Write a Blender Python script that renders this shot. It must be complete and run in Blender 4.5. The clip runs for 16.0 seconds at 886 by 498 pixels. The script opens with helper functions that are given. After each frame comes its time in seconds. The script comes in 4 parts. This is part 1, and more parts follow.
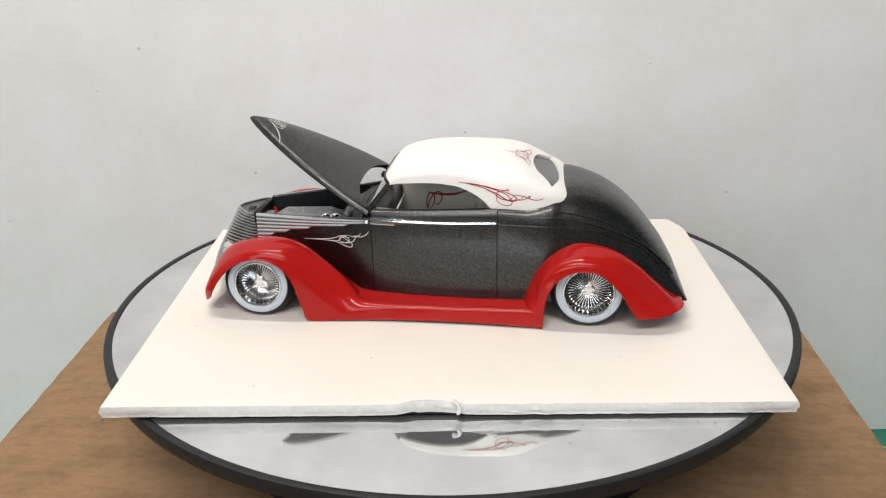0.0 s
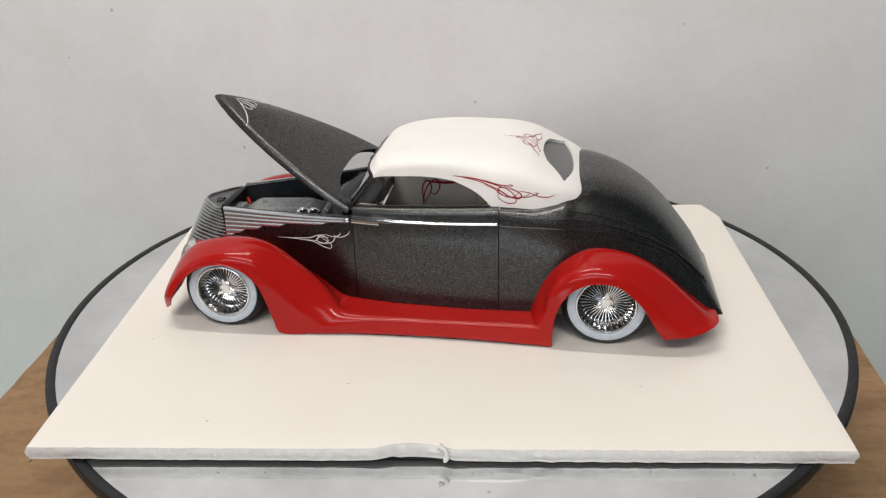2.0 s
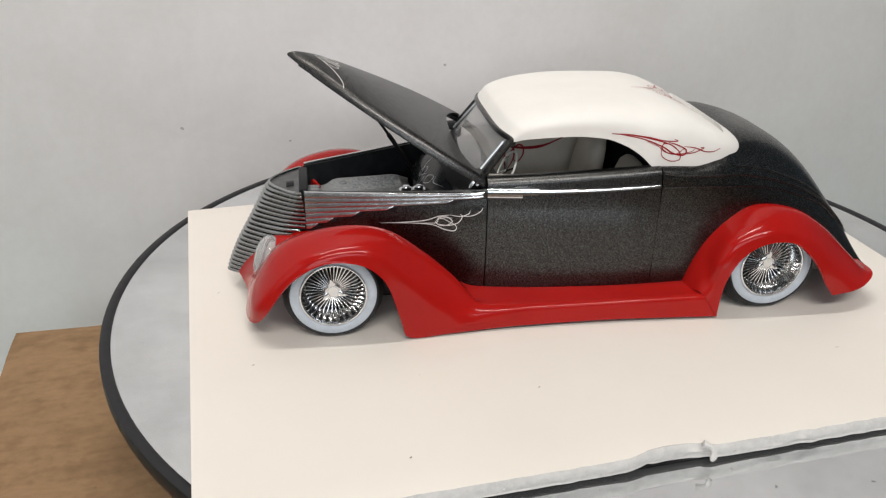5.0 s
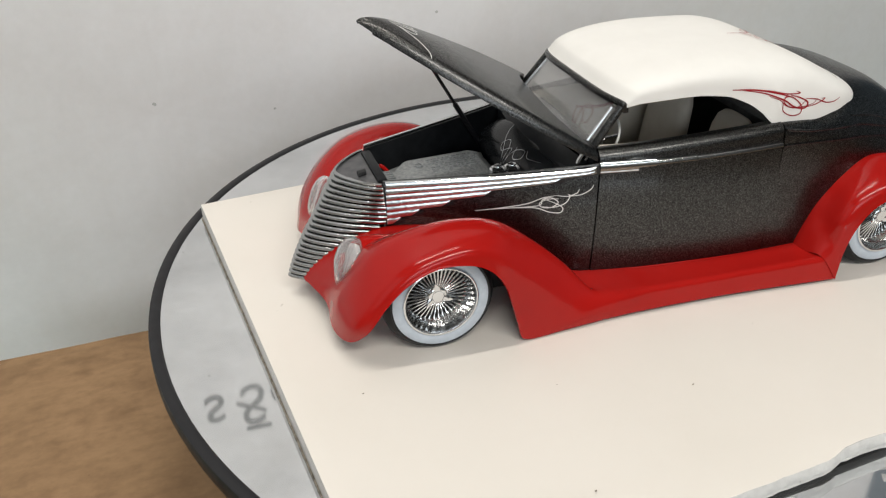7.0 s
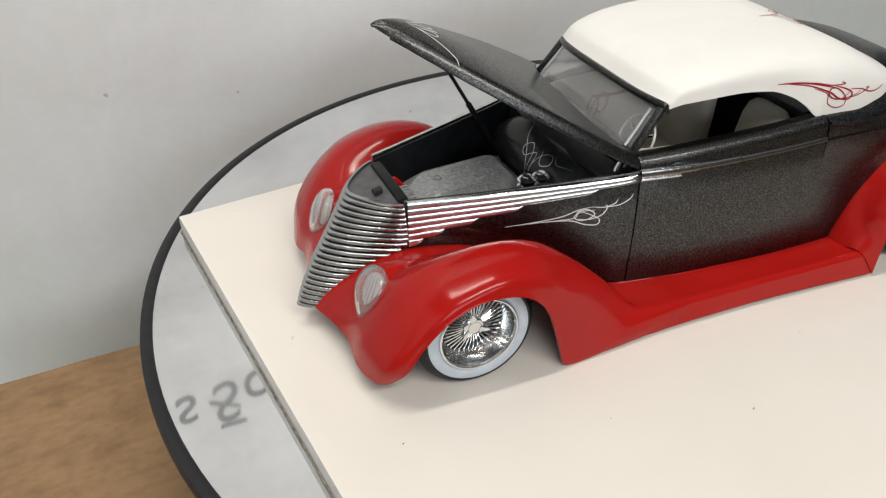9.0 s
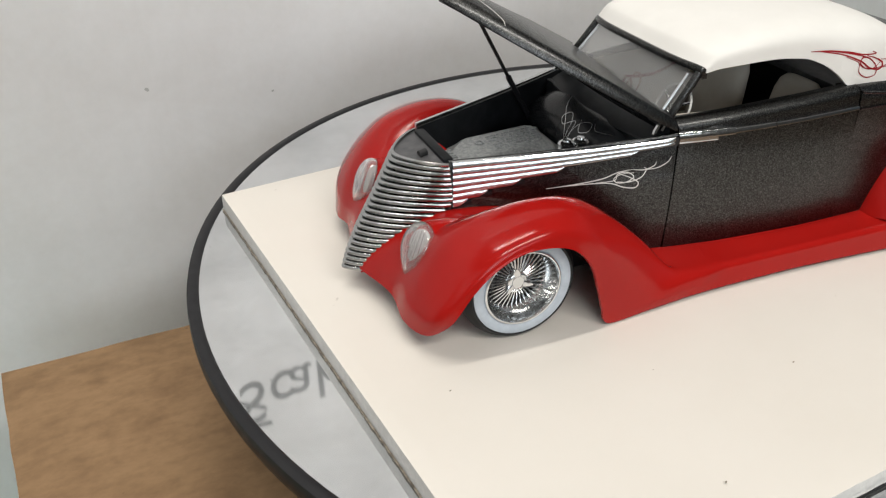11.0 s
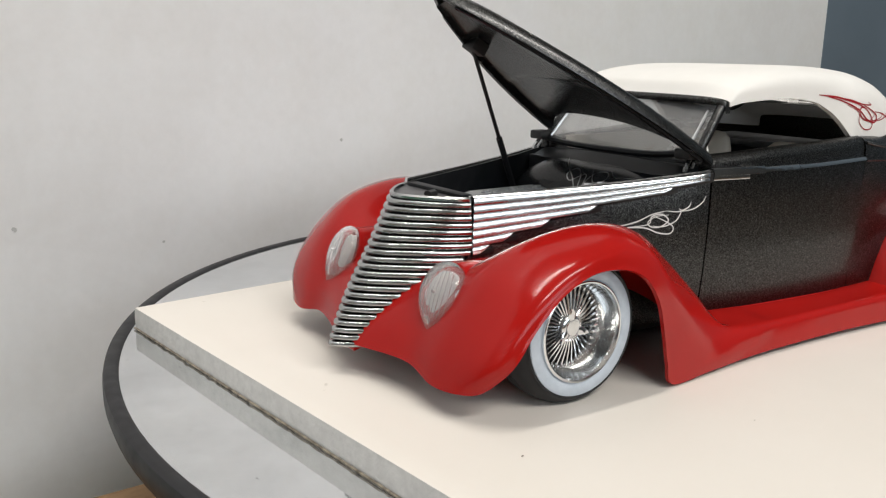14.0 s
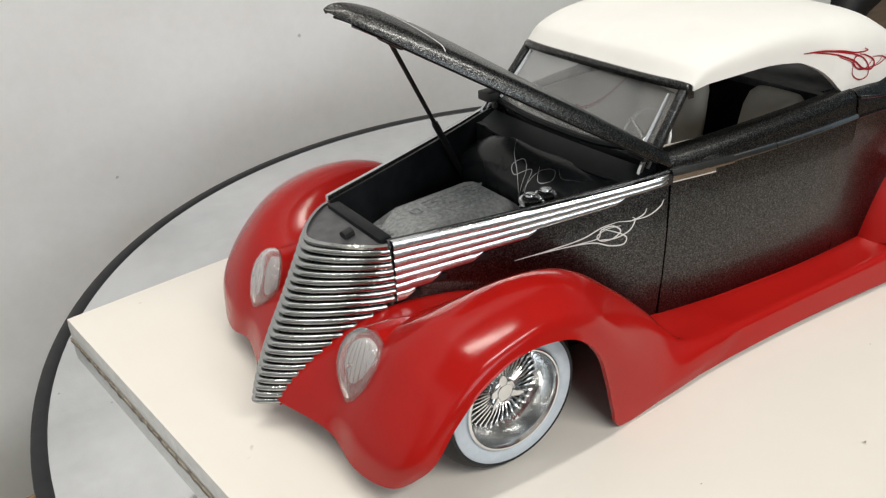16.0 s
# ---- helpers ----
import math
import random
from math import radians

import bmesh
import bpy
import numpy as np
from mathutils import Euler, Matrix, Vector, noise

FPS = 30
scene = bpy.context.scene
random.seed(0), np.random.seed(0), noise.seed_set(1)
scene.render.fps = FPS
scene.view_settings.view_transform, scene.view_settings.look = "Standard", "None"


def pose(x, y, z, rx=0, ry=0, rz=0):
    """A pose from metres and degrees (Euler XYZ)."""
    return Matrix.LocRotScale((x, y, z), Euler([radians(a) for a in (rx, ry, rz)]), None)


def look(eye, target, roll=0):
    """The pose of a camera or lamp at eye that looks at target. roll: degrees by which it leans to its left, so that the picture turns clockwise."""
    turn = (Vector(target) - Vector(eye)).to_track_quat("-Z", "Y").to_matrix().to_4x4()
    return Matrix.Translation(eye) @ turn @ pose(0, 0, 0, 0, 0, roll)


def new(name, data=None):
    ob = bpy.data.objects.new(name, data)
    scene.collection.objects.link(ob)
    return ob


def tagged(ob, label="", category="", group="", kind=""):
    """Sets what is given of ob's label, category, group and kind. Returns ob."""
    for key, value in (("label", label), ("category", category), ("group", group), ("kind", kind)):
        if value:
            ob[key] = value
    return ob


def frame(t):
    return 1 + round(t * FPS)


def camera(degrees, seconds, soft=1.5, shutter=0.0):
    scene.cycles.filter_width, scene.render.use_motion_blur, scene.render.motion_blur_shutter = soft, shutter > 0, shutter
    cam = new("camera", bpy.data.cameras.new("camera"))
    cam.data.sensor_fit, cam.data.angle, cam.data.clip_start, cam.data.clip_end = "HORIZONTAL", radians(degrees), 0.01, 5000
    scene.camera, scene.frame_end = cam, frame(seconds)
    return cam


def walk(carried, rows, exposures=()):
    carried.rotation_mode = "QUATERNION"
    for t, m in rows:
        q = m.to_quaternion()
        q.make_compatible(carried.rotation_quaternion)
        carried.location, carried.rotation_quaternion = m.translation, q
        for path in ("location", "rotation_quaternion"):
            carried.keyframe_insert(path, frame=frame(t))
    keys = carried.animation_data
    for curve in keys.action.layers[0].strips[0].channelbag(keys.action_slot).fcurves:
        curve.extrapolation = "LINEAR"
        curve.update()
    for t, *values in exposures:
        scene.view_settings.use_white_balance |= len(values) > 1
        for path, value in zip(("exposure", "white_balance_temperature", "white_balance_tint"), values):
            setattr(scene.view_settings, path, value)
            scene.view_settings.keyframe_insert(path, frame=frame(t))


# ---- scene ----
cam = camera(54.09, 16.0, 1.25)
PATH = [
    (0, (0.03631, -0.31271, 0.13610), (0.01262, -0.08030, 0.04709), -0.967),
    (0.5, (0.03727, -0.29908, 0.14091), (0.01366, -0.06909, 0.04580), -0.968),
    (1, (0.04018, -0.28567, 0.14148), (0.01421, -0.05724, 0.04328), -0.816),
    (1.5, (0.05153, -0.27544, 0.14151), (0.02102, -0.04839, 0.04141), -0.822),
    (2, (0.04246, -0.26377, 0.13480), (0.01098, -0.03766, 0.03290), -1.569),
    (2.5, (0.02434, -0.25142, 0.12678), (0.00428, -0.02464, 0.02349), -2.148),
    (3, (0.00650, -0.24623, 0.12247), (0.00112, -0.01839, 0.01971), -1.721),
    (3.5, (-0.00971, -0.24225, 0.11999), (-0.00549, -0.01489, 0.01611), -1.415),
    (4, (-0.02754, -0.23645, 0.11675), (-0.01198, -0.00976, 0.01249), -0.977),
    (6.3, (-0.10018, -0.19897, 0.12052), (-0.03906, 0.01302, 0.00295), 0.592),
    (6.5, (-0.10207, -0.19214, 0.11924), (-0.03999, 0.01826, -0.00067), -0.254),
    (7, (-0.10886, -0.18281, 0.11721), (-0.04177, 0.02376, -0.00659), -0.581),
    (7.5, (-0.11486, -0.17067, 0.12256), (-0.04240, 0.02833, -0.01029), -0.608),
    (8, (-0.11983, -0.15940, 0.12184), (-0.04332, 0.03500, -0.01547), -0.650),
    (8.5, (-0.12010, -0.15160, 0.12242), (-0.03892, 0.03968, -0.01659), -0.645),
    (8.7, (-0.11992, -0.15083, 0.12332), (-0.03733, 0.03952, -0.01612), -0.567),
    (10.8, (-0.12584, -0.16509, 0.11377), (-0.04467, 0.03386, -0.01402), -0.433),
    (11, (-0.13211, -0.16128, 0.11090), (-0.04943, 0.03674, -0.01737), -0.670),
    (11.5, (-0.14506, -0.15006, 0.09652), (-0.04551, 0.04959, -0.01631), 0.077),
    (12, (-0.14917, -0.14301, 0.08074), (-0.03732, 0.05918, -0.01470), 0.633),
    (12.5, (-0.15266, -0.13535, 0.06536), (-0.02941, 0.06665, -0.01529), 1.546),
    (13, (-0.15482, -0.13275, 0.05923), (-0.02126, 0.06858, -0.00504), 1.807),
    (13.5, (-0.15841, -0.12955, 0.05420), (-0.01897, 0.07051, -0.00089), 1.882),
    (14, (-0.15758, -0.12774, 0.05682), (-0.01567, 0.07063, 0.00196), 1.310),
    (14.5, (-0.14847, -0.12700, 0.07014), (-0.00888, 0.06831, 0.00038), -0.477),
    (15, (-0.13969, -0.12442, 0.08399), (-0.00323, 0.06739, -0.00020), -1.987),
    (15.5, (-0.13458, -0.11762, 0.08992), (-0.00228, 0.07122, -0.00670), -2.603),
    (16, (-0.12586, -0.11365, 0.09278), (-0.00341, 0.07214, -0.02118), -3.040),
]
walk(cam, [(t, look(eye, target, roll)) for t, eye, target, roll in PATH],
     exposures=((0.0, 0.21, 6450, 10), (0.5, 0.10, 6450, 10), (1.0, 0.04, 6450, 10), (2.5, -0.06, 6450, 11), (4.0, -0.06, 6450, 11), (7.0, -0.04, 6450, 8), (8.5, -0.02, 6450, 8),
                (11.5, 0.0, 6450, 8), (13.5, 0.03, 6430, 9), (14.5, 0.04, 6430, 8), (15.5, 0.02, 6470, 7), (16.0, 0.06, 6450, 7)))

# ---- light and exposure ----
world = bpy.data.worlds.new("world")
scene.world = world
world.use_nodes = True
world.node_tree.nodes["Background"].inputs[0].default_value = (0.75, 0.85, 1.0, 1)
world.node_tree.nodes["Background"].inputs[1].default_value = 0.3


def area_lamp(name, eye, target, sx, sy, watts, colour):
    data = bpy.data.lights.new(name, "AREA")
    data.shape, data.size, data.size_y, data.energy, data.color = "RECTANGLE", sx, sy, watts, colour
    ob = new(name, data)
    ob.matrix_world = look(eye, target)
    return ob


area_lamp("ceiling_lamp", (-0.28, -0.04, 1.385), (-0.28, -0.04, 0.0), 0.9, 0.05, 8.5, (1.0, 0.94, 0.86))
# Added fill from the front that brightens the backdrop; no such lamp known.
area_lamp("ceiling_lamp", (-0.05, -1.2, 1.38), (0.0, -0.2, 0.3), 1.3, 0.15, 24.0, (1.0, 0.955, 0.90))
area_lamp("window_light", (-0.14, -1.36, 0.42), (0.0, 0.0, 0.05), 1.1, 0.42, 5.6, (0.86, 0.93, 1.0))
area_lamp("window_light", (-1.37, -0.4, 0.58), (0.0, -0.2, 0.3), 1.7, 1.0, 1.8, (0.80, 0.90, 1.0))

# ---- materials ----


def material(name, colour=(0.5, 0.5, 0.5), rough=0.5, metal=0.0, coat=0.0, transmission=0.0, ior=1.45, spec=0.5):
    m = bpy.data.materials.new(name)
    m.use_nodes = True
    b = m.node_tree.nodes["Principled BSDF"]
    b.inputs["Base Color"].default_value = (*colour, 1)
    b.inputs["Roughness"].default_value = rough
    b.inputs["Metallic"].default_value = metal
    b.inputs["Coat Weight"].default_value = coat
    b.inputs["Coat Roughness"].default_value = 0.06
    b.inputs["Transmission Weight"].default_value = transmission
    b.inputs["IOR"].default_value = ior
    b.inputs["Specular IOR Level"].default_value = spec
    return m


def node(m, kind, **values):
    n = m.node_tree.nodes.new(kind)
    for key, value in values.items():
        n.inputs[key].default_value = value
    return n


def link(m, a, out, b, into):
    m.node_tree.links.new(a.outputs[out], b.inputs[into])


def coords(m, stretch=(1, 1, 1)):
    tc = m.node_tree.nodes.new("ShaderNodeTexCoord")
    mp = m.node_tree.nodes.new("ShaderNodeMapping")
    mp.inputs["Scale"].default_value = stretch
    link(m, tc, "Object", mp, "Vector")
    return mp


def noise_ramp(m, scale, stops, detail=5.0, rough=0.6, stretch=(1, 1, 1)):
    """A noise in object space through a colour ramp; stops: (place, colour)."""
    n = node(m, "ShaderNodeTexNoise", Scale=scale, Detail=detail, Roughness=rough)
    link(m, coords(m, stretch), "Vector", n, "Vector")
    r = m.node_tree.nodes.new("ShaderNodeValToRGB")
    while len(r.color_ramp.elements) < len(stops):
        r.color_ramp.elements.new(0.5)
    for e, (place, colour) in zip(r.color_ramp.elements, stops):
        e.position, e.color = place, (*colour, 1)
    link(m, n, "Fac", r, "Fac")
    return r


def mix(m, a, b, factor, kind="MIX"):
    x = m.node_tree.nodes.new("ShaderNodeMix")
    x.data_type, x.blend_type = "RGBA", kind
    if isinstance(factor, float):
        x.inputs[0].default_value = factor
    else:
        link(m, factor, 0, x, 0)
    link(m, a, "Color" if "Color" in a.outputs else 2, x, 6)
    link(m, b, "Color" if "Color" in b.outputs else 2, x, 7)
    return x


def base(m, n, out="Color"):
    m.node_tree.links.new(n.outputs[out] if out in n.outputs else n.outputs[2], m.node_tree.nodes["Principled BSDF"].inputs["Base Color"])


def bump(m, scale, height, detail=4.0, stretch=(1, 1, 1)):
    n = node(m, "ShaderNodeTexNoise", Scale=scale, Detail=detail)
    link(m, coords(m, stretch), "Vector", n, "Vector")
    b = node(m, "ShaderNodeBump", Strength=1.0, Distance=height)
    link(m, n, "Fac", b, "Height")
    link(m, b, "Normal", m.node_tree.nodes["Principled BSDF"], "Normal")


def rough_noise(m, scale, low, high):
    n = node(m, "ShaderNodeTexNoise", Scale=scale, Detail=4.0)
    link(m, coords(m), "Vector", n, "Vector")
    r = node(m, "ShaderNodeMapRange")
    r.inputs["To Min"].default_value, r.inputs["To Max"].default_value = low, high
    link(m, n, "Fac", r, "Value")
    link(m, r, "Result", m.node_tree.nodes["Principled BSDF"], "Roughness")


def gunmetal(name, dark, bright, rough):
    """Metal flake paint: each flake has its own tint and a slight tilt of its own."""
    m = material(name, dark, rough, 1.0, 0.3)
    m.node_tree.nodes["Principled BSDF"].inputs["Coat Roughness"].default_value = 0.14
    v = node(m, "ShaderNodeTexVoronoi", Scale=8000.0)
    link(m, coords(m), "Vector", v, "Vector")
    r = m.node_tree.nodes.new("ShaderNodeValToRGB")
    r.color_ramp.elements.new(0.9)
    for e, (place, colour) in zip(r.color_ramp.elements, ((0.35, dark), (0.78, bright), (0.95, (0.22, 0.22, 0.216)))):
        e.position, e.color = place, (*colour, 1)
    link(m, v, "Color", r, "Fac")
    base(m, r)
    bump(m, 3000.0, 0.00003, 2.0)
    smooth = [n for n in m.node_tree.nodes if n.type == "BUMP"][0]
    shift = m.node_tree.nodes.new("ShaderNodeVectorMath")
    shift.operation = "MULTIPLY_ADD"
    shift.inputs[1].default_value = (0.18, 0.18, 0.18)
    shift.inputs[2].default_value = (-0.09, -0.09, -0.09)
    link(m, v, "Color", shift, 0)
    total = m.node_tree.nodes.new("ShaderNodeVectorMath")
    total.operation = "ADD"
    link(m, smooth, "Normal", total, 0)
    link(m, shift, "Vector", total, 1)
    unit = m.node_tree.nodes.new("ShaderNodeVectorMath")
    unit.operation = "NORMALIZE"
    link(m, total, "Vector", unit, 0)
    link(m, unit, "Vector", m.node_tree.nodes["Principled BSDF"], "Normal")
    return m


GUN = gunmetal("gunmetal_flake_paint", (0.02, 0.0203, 0.0207), (0.105, 0.1055, 0.103), 0.35)
RED = material("red_gloss_paint", (0.37, 0.009, 0.009), 0.14, 0.0, 0.0, spec=0.3)
base(RED, noise_ramp(RED, 60.0, ((0.3, (0.325, 0.0075, 0.006)), (0.7, (0.36, 0.0095, 0.0075)))))
rough_noise(RED, 300.0, 0.10, 0.19)
ROOF = material("white_satin_paint", (0.80, 0.78, 0.74), 0.48, 0.0, 0.03)
base(ROOF, noise_ramp(ROOF, 90.0, ((0.3, (0.76, 0.745, 0.715)), (0.7, (0.80, 0.785, 0.755)))))
CHROME = material("chrome_foil", (0.56, 0.57, 0.58), 0.09, 1.0)
rough_noise(CHROME, 900.0, 0.07, 0.2)
bump(CHROME, 700.0, 0.00004, 2.0)
SPEAR = material("brushed_foil", (0.70, 0.71, 0.72), 0.2, 1.0)
rough_noise(SPEAR, 800.0, 0.14, 0.28)
bump(SPEAR, 500.0, 0.00004, 2.0)
SATIN = material("satin_chrome", (0.55, 0.56, 0.57), 0.3, 1.0)
rough_noise(SATIN, 800.0, 0.2, 0.42)
BLACK = material("black_plastic", (0.010, 0.010, 0.011), 0.5)
rough_noise(BLACK, 400.0, 0.4, 0.65)
BAY = material("dark_bay_paint", (0.022, 0.024, 0.028), 0.4, spec=0.15)
base(BAY, noise_ramp(BAY, 250.0, ((0.3, (0.006, 0.007, 0.008)), (0.75, (0.015, 0.016, 0.018)))))
TYRE = material("tyre_rubber", (0.012, 0.012, 0.013), 0.6)
rough_noise(TYRE, 300.0, 0.5, 0.75)
WALLW = material("whitewall", (0.72, 0.76, 0.82), 0.5)
base(WALLW, noise_ramp(WALLW, 500.0, ((0.3, (0.42, 0.47, 0.53)), (0.7, (0.50, 0.55, 0.61)))))
SILVER = material("silver_painted_engine", (0.42, 0.43, 0.43), 0.4, 0.6)
base(SILVER, noise_ramp(SILVER, 1500.0, ((0.3, (0.20, 0.21, 0.213)), (0.7, (0.42, 0.435, 0.435)))))
bump(SILVER, 1800.0, 0.00008, 2.0)
TAN = material("cream_interior", (0.62, 0.57, 0.48), 0.6)
base(TAN, noise_ramp(TAN, 200.0, ((0.3, (0.59, 0.54, 0.46)), (0.7, (0.66, 0.61, 0.53)))))
GLASS = material("hazed_clear_plastic", (0.62, 0.62, 0.62), 0.06, 0.0, 0.0, 0.88, 1.45)
LENS = material("clear_plastic_lens", (1.0, 1.0, 1.0), 0.04, 0.0, 0.0, 0.93, 1.42)
FROST = material("frosted_plastic", (0.97, 0.97, 0.96), 0.25, 0.0, 0.0, 0.5, 1.35)
STRIPE_W = material("white_pinstripe", (0.72, 0.72, 0.70), 0.45)
STRIPE_R = material("red_pinstripe", (0.30, 0.008, 0.016), 0.4)
WHITE_WIRE = material("white_wire", (0.7, 0.7, 0.66), 0.4)

BOARD = material("white_foam_board_paper", (0.80, 0.755, 0.70), 0.55)
BOARD_A = noise_ramp(BOARD, 14.0, ((0.3, (0.70, 0.66, 0.605)), (0.7, (0.74, 0.70, 0.65))))
BOARD_B = noise_ramp(BOARD, 170.0, ((0.205, (0.55, 0.53, 0.5)), (0.235, (1, 1, 1))), 2.0, 0.5)
base(BOARD, mix(BOARD, BOARD_A, BOARD_B, 1.0, "MULTIPLY"))
bump(BOARD, 120.0, 0.00004)
PAPER = material("torn_grey_brown_paper", (0.2, 0.17, 0.13), 0.9)
base(PAPER, noise_ramp(PAPER, 700.0, ((0.35, (0.09, 0.075, 0.06)), (0.65, (0.33, 0.29, 0.23)))))
FOAM = material("white_foam_core", (0.72, 0.72, 0.72), 0.8)
base(FOAM, noise_ramp(FOAM, 500.0, ((0.3, (0.55, 0.54, 0.525)), (0.65, (0.64, 0.63, 0.61)))))
bump(FOAM, 900.0, 0.00018, 5.0)
MIRROR = material("mirror_plate", (0.80, 0.82, 0.83), 0.02, 0.9)
rough_noise(MIRROR, 60.0, 0.01, 0.07)
MIR_A = noise_ramp(MIRROR, 22.0, ((0.30, (0.58, 0.595, 0.605)), (0.62, (0.80, 0.815, 0.825))), 8.0, 0.7)
MIR_B = noise_ramp(MIRROR, 520.0, ((0.215, (0.5, 0.5, 0.5)), (0.255, (1, 1, 1))), 2.0, 0.5)
base(MIRROR, mix(MIRROR, MIR_A, MIR_B, 1.0, "MULTIPLY"))
RUBBER = material("black_rubber_rim", (0.012, 0.012, 0.014), 0.45, spec=0.35)
rough_noise(RUBBER, 300.0, 0.32, 0.6)
CARD = material("brown_cardboard", (0.30, 0.20, 0.12), 0.85)
CARD_A = noise_ramp(CARD, 7.0, ((0.3, (0.22, 0.134, 0.066)), (0.7, (0.325, 0.20, 0.105))), 6.0, 0.6, (1, 1.2, 1))
CARD_B = noise_ramp(CARD, 60.0, ((0.33, (0.74, 0.715, 0.69)), (0.56, (1, 1, 1))), 5.0, 0.66, (0.8, 1.0, 1))
CARD_C = noise_ramp(CARD, 420.0, ((0.25, (0.84, 0.83, 0.82)), (0.6, (1, 1, 1))), 3.0, 0.6, (0.6, 1, 1))
CARD_D = noise_ramp(CARD, 230.0, ((0.20, (0.5, 0.47, 0.45)), (0.25, (1, 1, 1))), 2.0, 0.5)
CARD_W = node(CARD, "ShaderNodeTexWave", Scale=52.0, Distortion=7.0, Detail=3.0)
CARD_W.bands_direction = "Y"
CARD_W.inputs["Detail Scale"].default_value = 0.6
link(CARD, coords(CARD), "Vector", CARD_W, "Vector")
CARD_E = CARD.node_tree.nodes.new("ShaderNodeValToRGB")
for e, (place, colour) in zip(CARD_E.color_ramp.elements, ((0.0, (0.94, 0.935, 0.93)), (0.35, (1, 1, 1)))):
    e.position, e.color = place, (*colour, 1)
link(CARD, CARD_W, "Fac", CARD_E, "Fac")
CARD_A = mix(CARD, CARD_A, CARD_E, 1.0, "MULTIPLY")
base(CARD, mix(CARD, mix(CARD, mix(CARD, CARD_A, CARD_B, 1.0, "MULTIPLY"), CARD_C, 1.0, "MULTIPLY"), CARD_D, 1.0, "MULTIPLY"))
bump(CARD, 60.0, 0.0005, 6.0, (0.7, 1.2, 1))
WALL = material("white_backdrop_paint", (0.74, 0.735, 0.72), 0.5)
WALL_A = noise_ramp(WALL, 6.0, ((0.3, (0.83, 0.815, 0.83)), (0.7, (0.895, 0.883, 0.885))), 6.0)
WALL_B = mix(WALL, noise_ramp(WALL, 240.0, ((0.3, (0.975, 0.975, 0.975)), (0.65, (1, 1, 1))), 3.0), noise_ramp(WALL, 26.0, ((0.32, (0.955, 0.945, 0.93)), (0.6, (1, 1, 1))), 7.0, 0.7), 1.0, "MULTIPLY")
base(WALL, mix(WALL, WALL_A, WALL_B, 1.0, "MULTIPLY"))
bump(WALL, 18.0, 0.0006, 3.0)
ROOM = material("room_paint", (0.8, 0.8, 0.78), 0.7)
base(ROOM, noise_ramp(ROOM, 3.0, ((0.3, (0.50, 0.50, 0.49)), (0.7, (0.56, 0.56, 0.55)))))
BLUE = material("blue_grey_wall_paint", (0.17, 0.22, 0.27), 0.6)
base(BLUE, noise_ramp(BLUE, 5.0, ((0.3, (0.155, 0.205, 0.25)), (0.7, (0.185, 0.235, 0.285)))))
MAT = material("green_cutting_mat", (0.02, 0.16, 0.11), 0.55)
base(MAT, noise_ramp(MAT, 80.0, ((0.3, (0.017, 0.14, 0.095)), (0.7, (0.025, 0.18, 0.125)))))
DESK = material("desk_wood", (0.24, 0.16, 0.10), 0.5)
base(DESK, noise_ramp(DESK, 12.0, ((0.3, (0.18, 0.115, 0.07)), (0.7, (0.28, 0.19, 0.12))), 5.0, 0.6, (1, 8, 1)))
MATLINE = material("pale_yellow_mat_print", (0.52, 0.50, 0.16), 0.6)
INK = material("dark_ink", (0.17, 0.175, 0.18), 0.5)
SPECK = material("wall_speck", (0.52, 0.51, 0.50), 0.8)
DIM = material("grey_wall_paint", (0.4, 0.4, 0.4), 0.7)
base(DIM, noise_ramp(DIM, 3.0, ((0.3, (0.11, 0.11, 0.11)), (0.7, (0.15, 0.15, 0.145)))))
WIRE = material("silver_plated_wheel", (0.74, 0.755, 0.77), 0.15, 1.0)
rough_noise(WIRE, 500.0, 0.12, 0.22)
# Wheel chrome with the dish's dark reflections put into its colour.
DISH = material("dark_chrome", (0.54, 0.54, 0.53), 0.1, 1.0)
rough_noise(DISH, 500.0, 0.12, 0.24)
PEWTER = material("pewter_grey_paint", (0.16, 0.16, 0.165), 0.4, 0.4)
base(PEWTER, noise_ramp(PEWTER, 400.0, ((0.3, (0.075, 0.075, 0.08)), (0.7, (0.13, 0.13, 0.135)))))
COVER = material("dark_grey_satin_paint", (0.03, 0.03, 0.032), 0.24, spec=0.3)
base(COVER, noise_ramp(COVER, 120.0, ((0.3, (0.009, 0.010, 0.011)), (0.75, (0.021, 0.022, 0.024)))))
BAR = material("polished_alloy", (0.42, 0.43, 0.43), 0.2, 1.0)
rough_noise(BAR, 800.0, 0.13, 0.24)
bump(BAR, 900.0, 0.00005, 2.0)
GREY = material("dark_metal", (0.10, 0.10, 0.105), 0.35, 0.8)
rough_noise(GREY, 800.0, 0.25, 0.5)

# ---- mesh helpers; lengths in centimetres ----
U = 0.01


def part(name, bm, mat, parent=None, label="", sharp=38):
    """Links a bmesh, given in centimetres, as one mesh object."""
    bmesh.ops.scale(bm, vec=(U, U, U), verts=bm.verts)
    bm.normal_update()
    for f in bm.faces:
        f.smooth = True
    for e in bm.edges:
        if len(e.link_faces) == 2 and e.calc_face_angle(0) > radians(sharp):
            e.smooth = False
    me = bpy.data.meshes.new(name)
    bm.to_mesh(me)
    bm.free()
    for m in mat if isinstance(mat, (list, tuple)) else (mat,):
        me.materials.append(m)
    ob = new(name, me)
    ob.parent = parent
    if label:
        tagged(ob, label)
    return ob


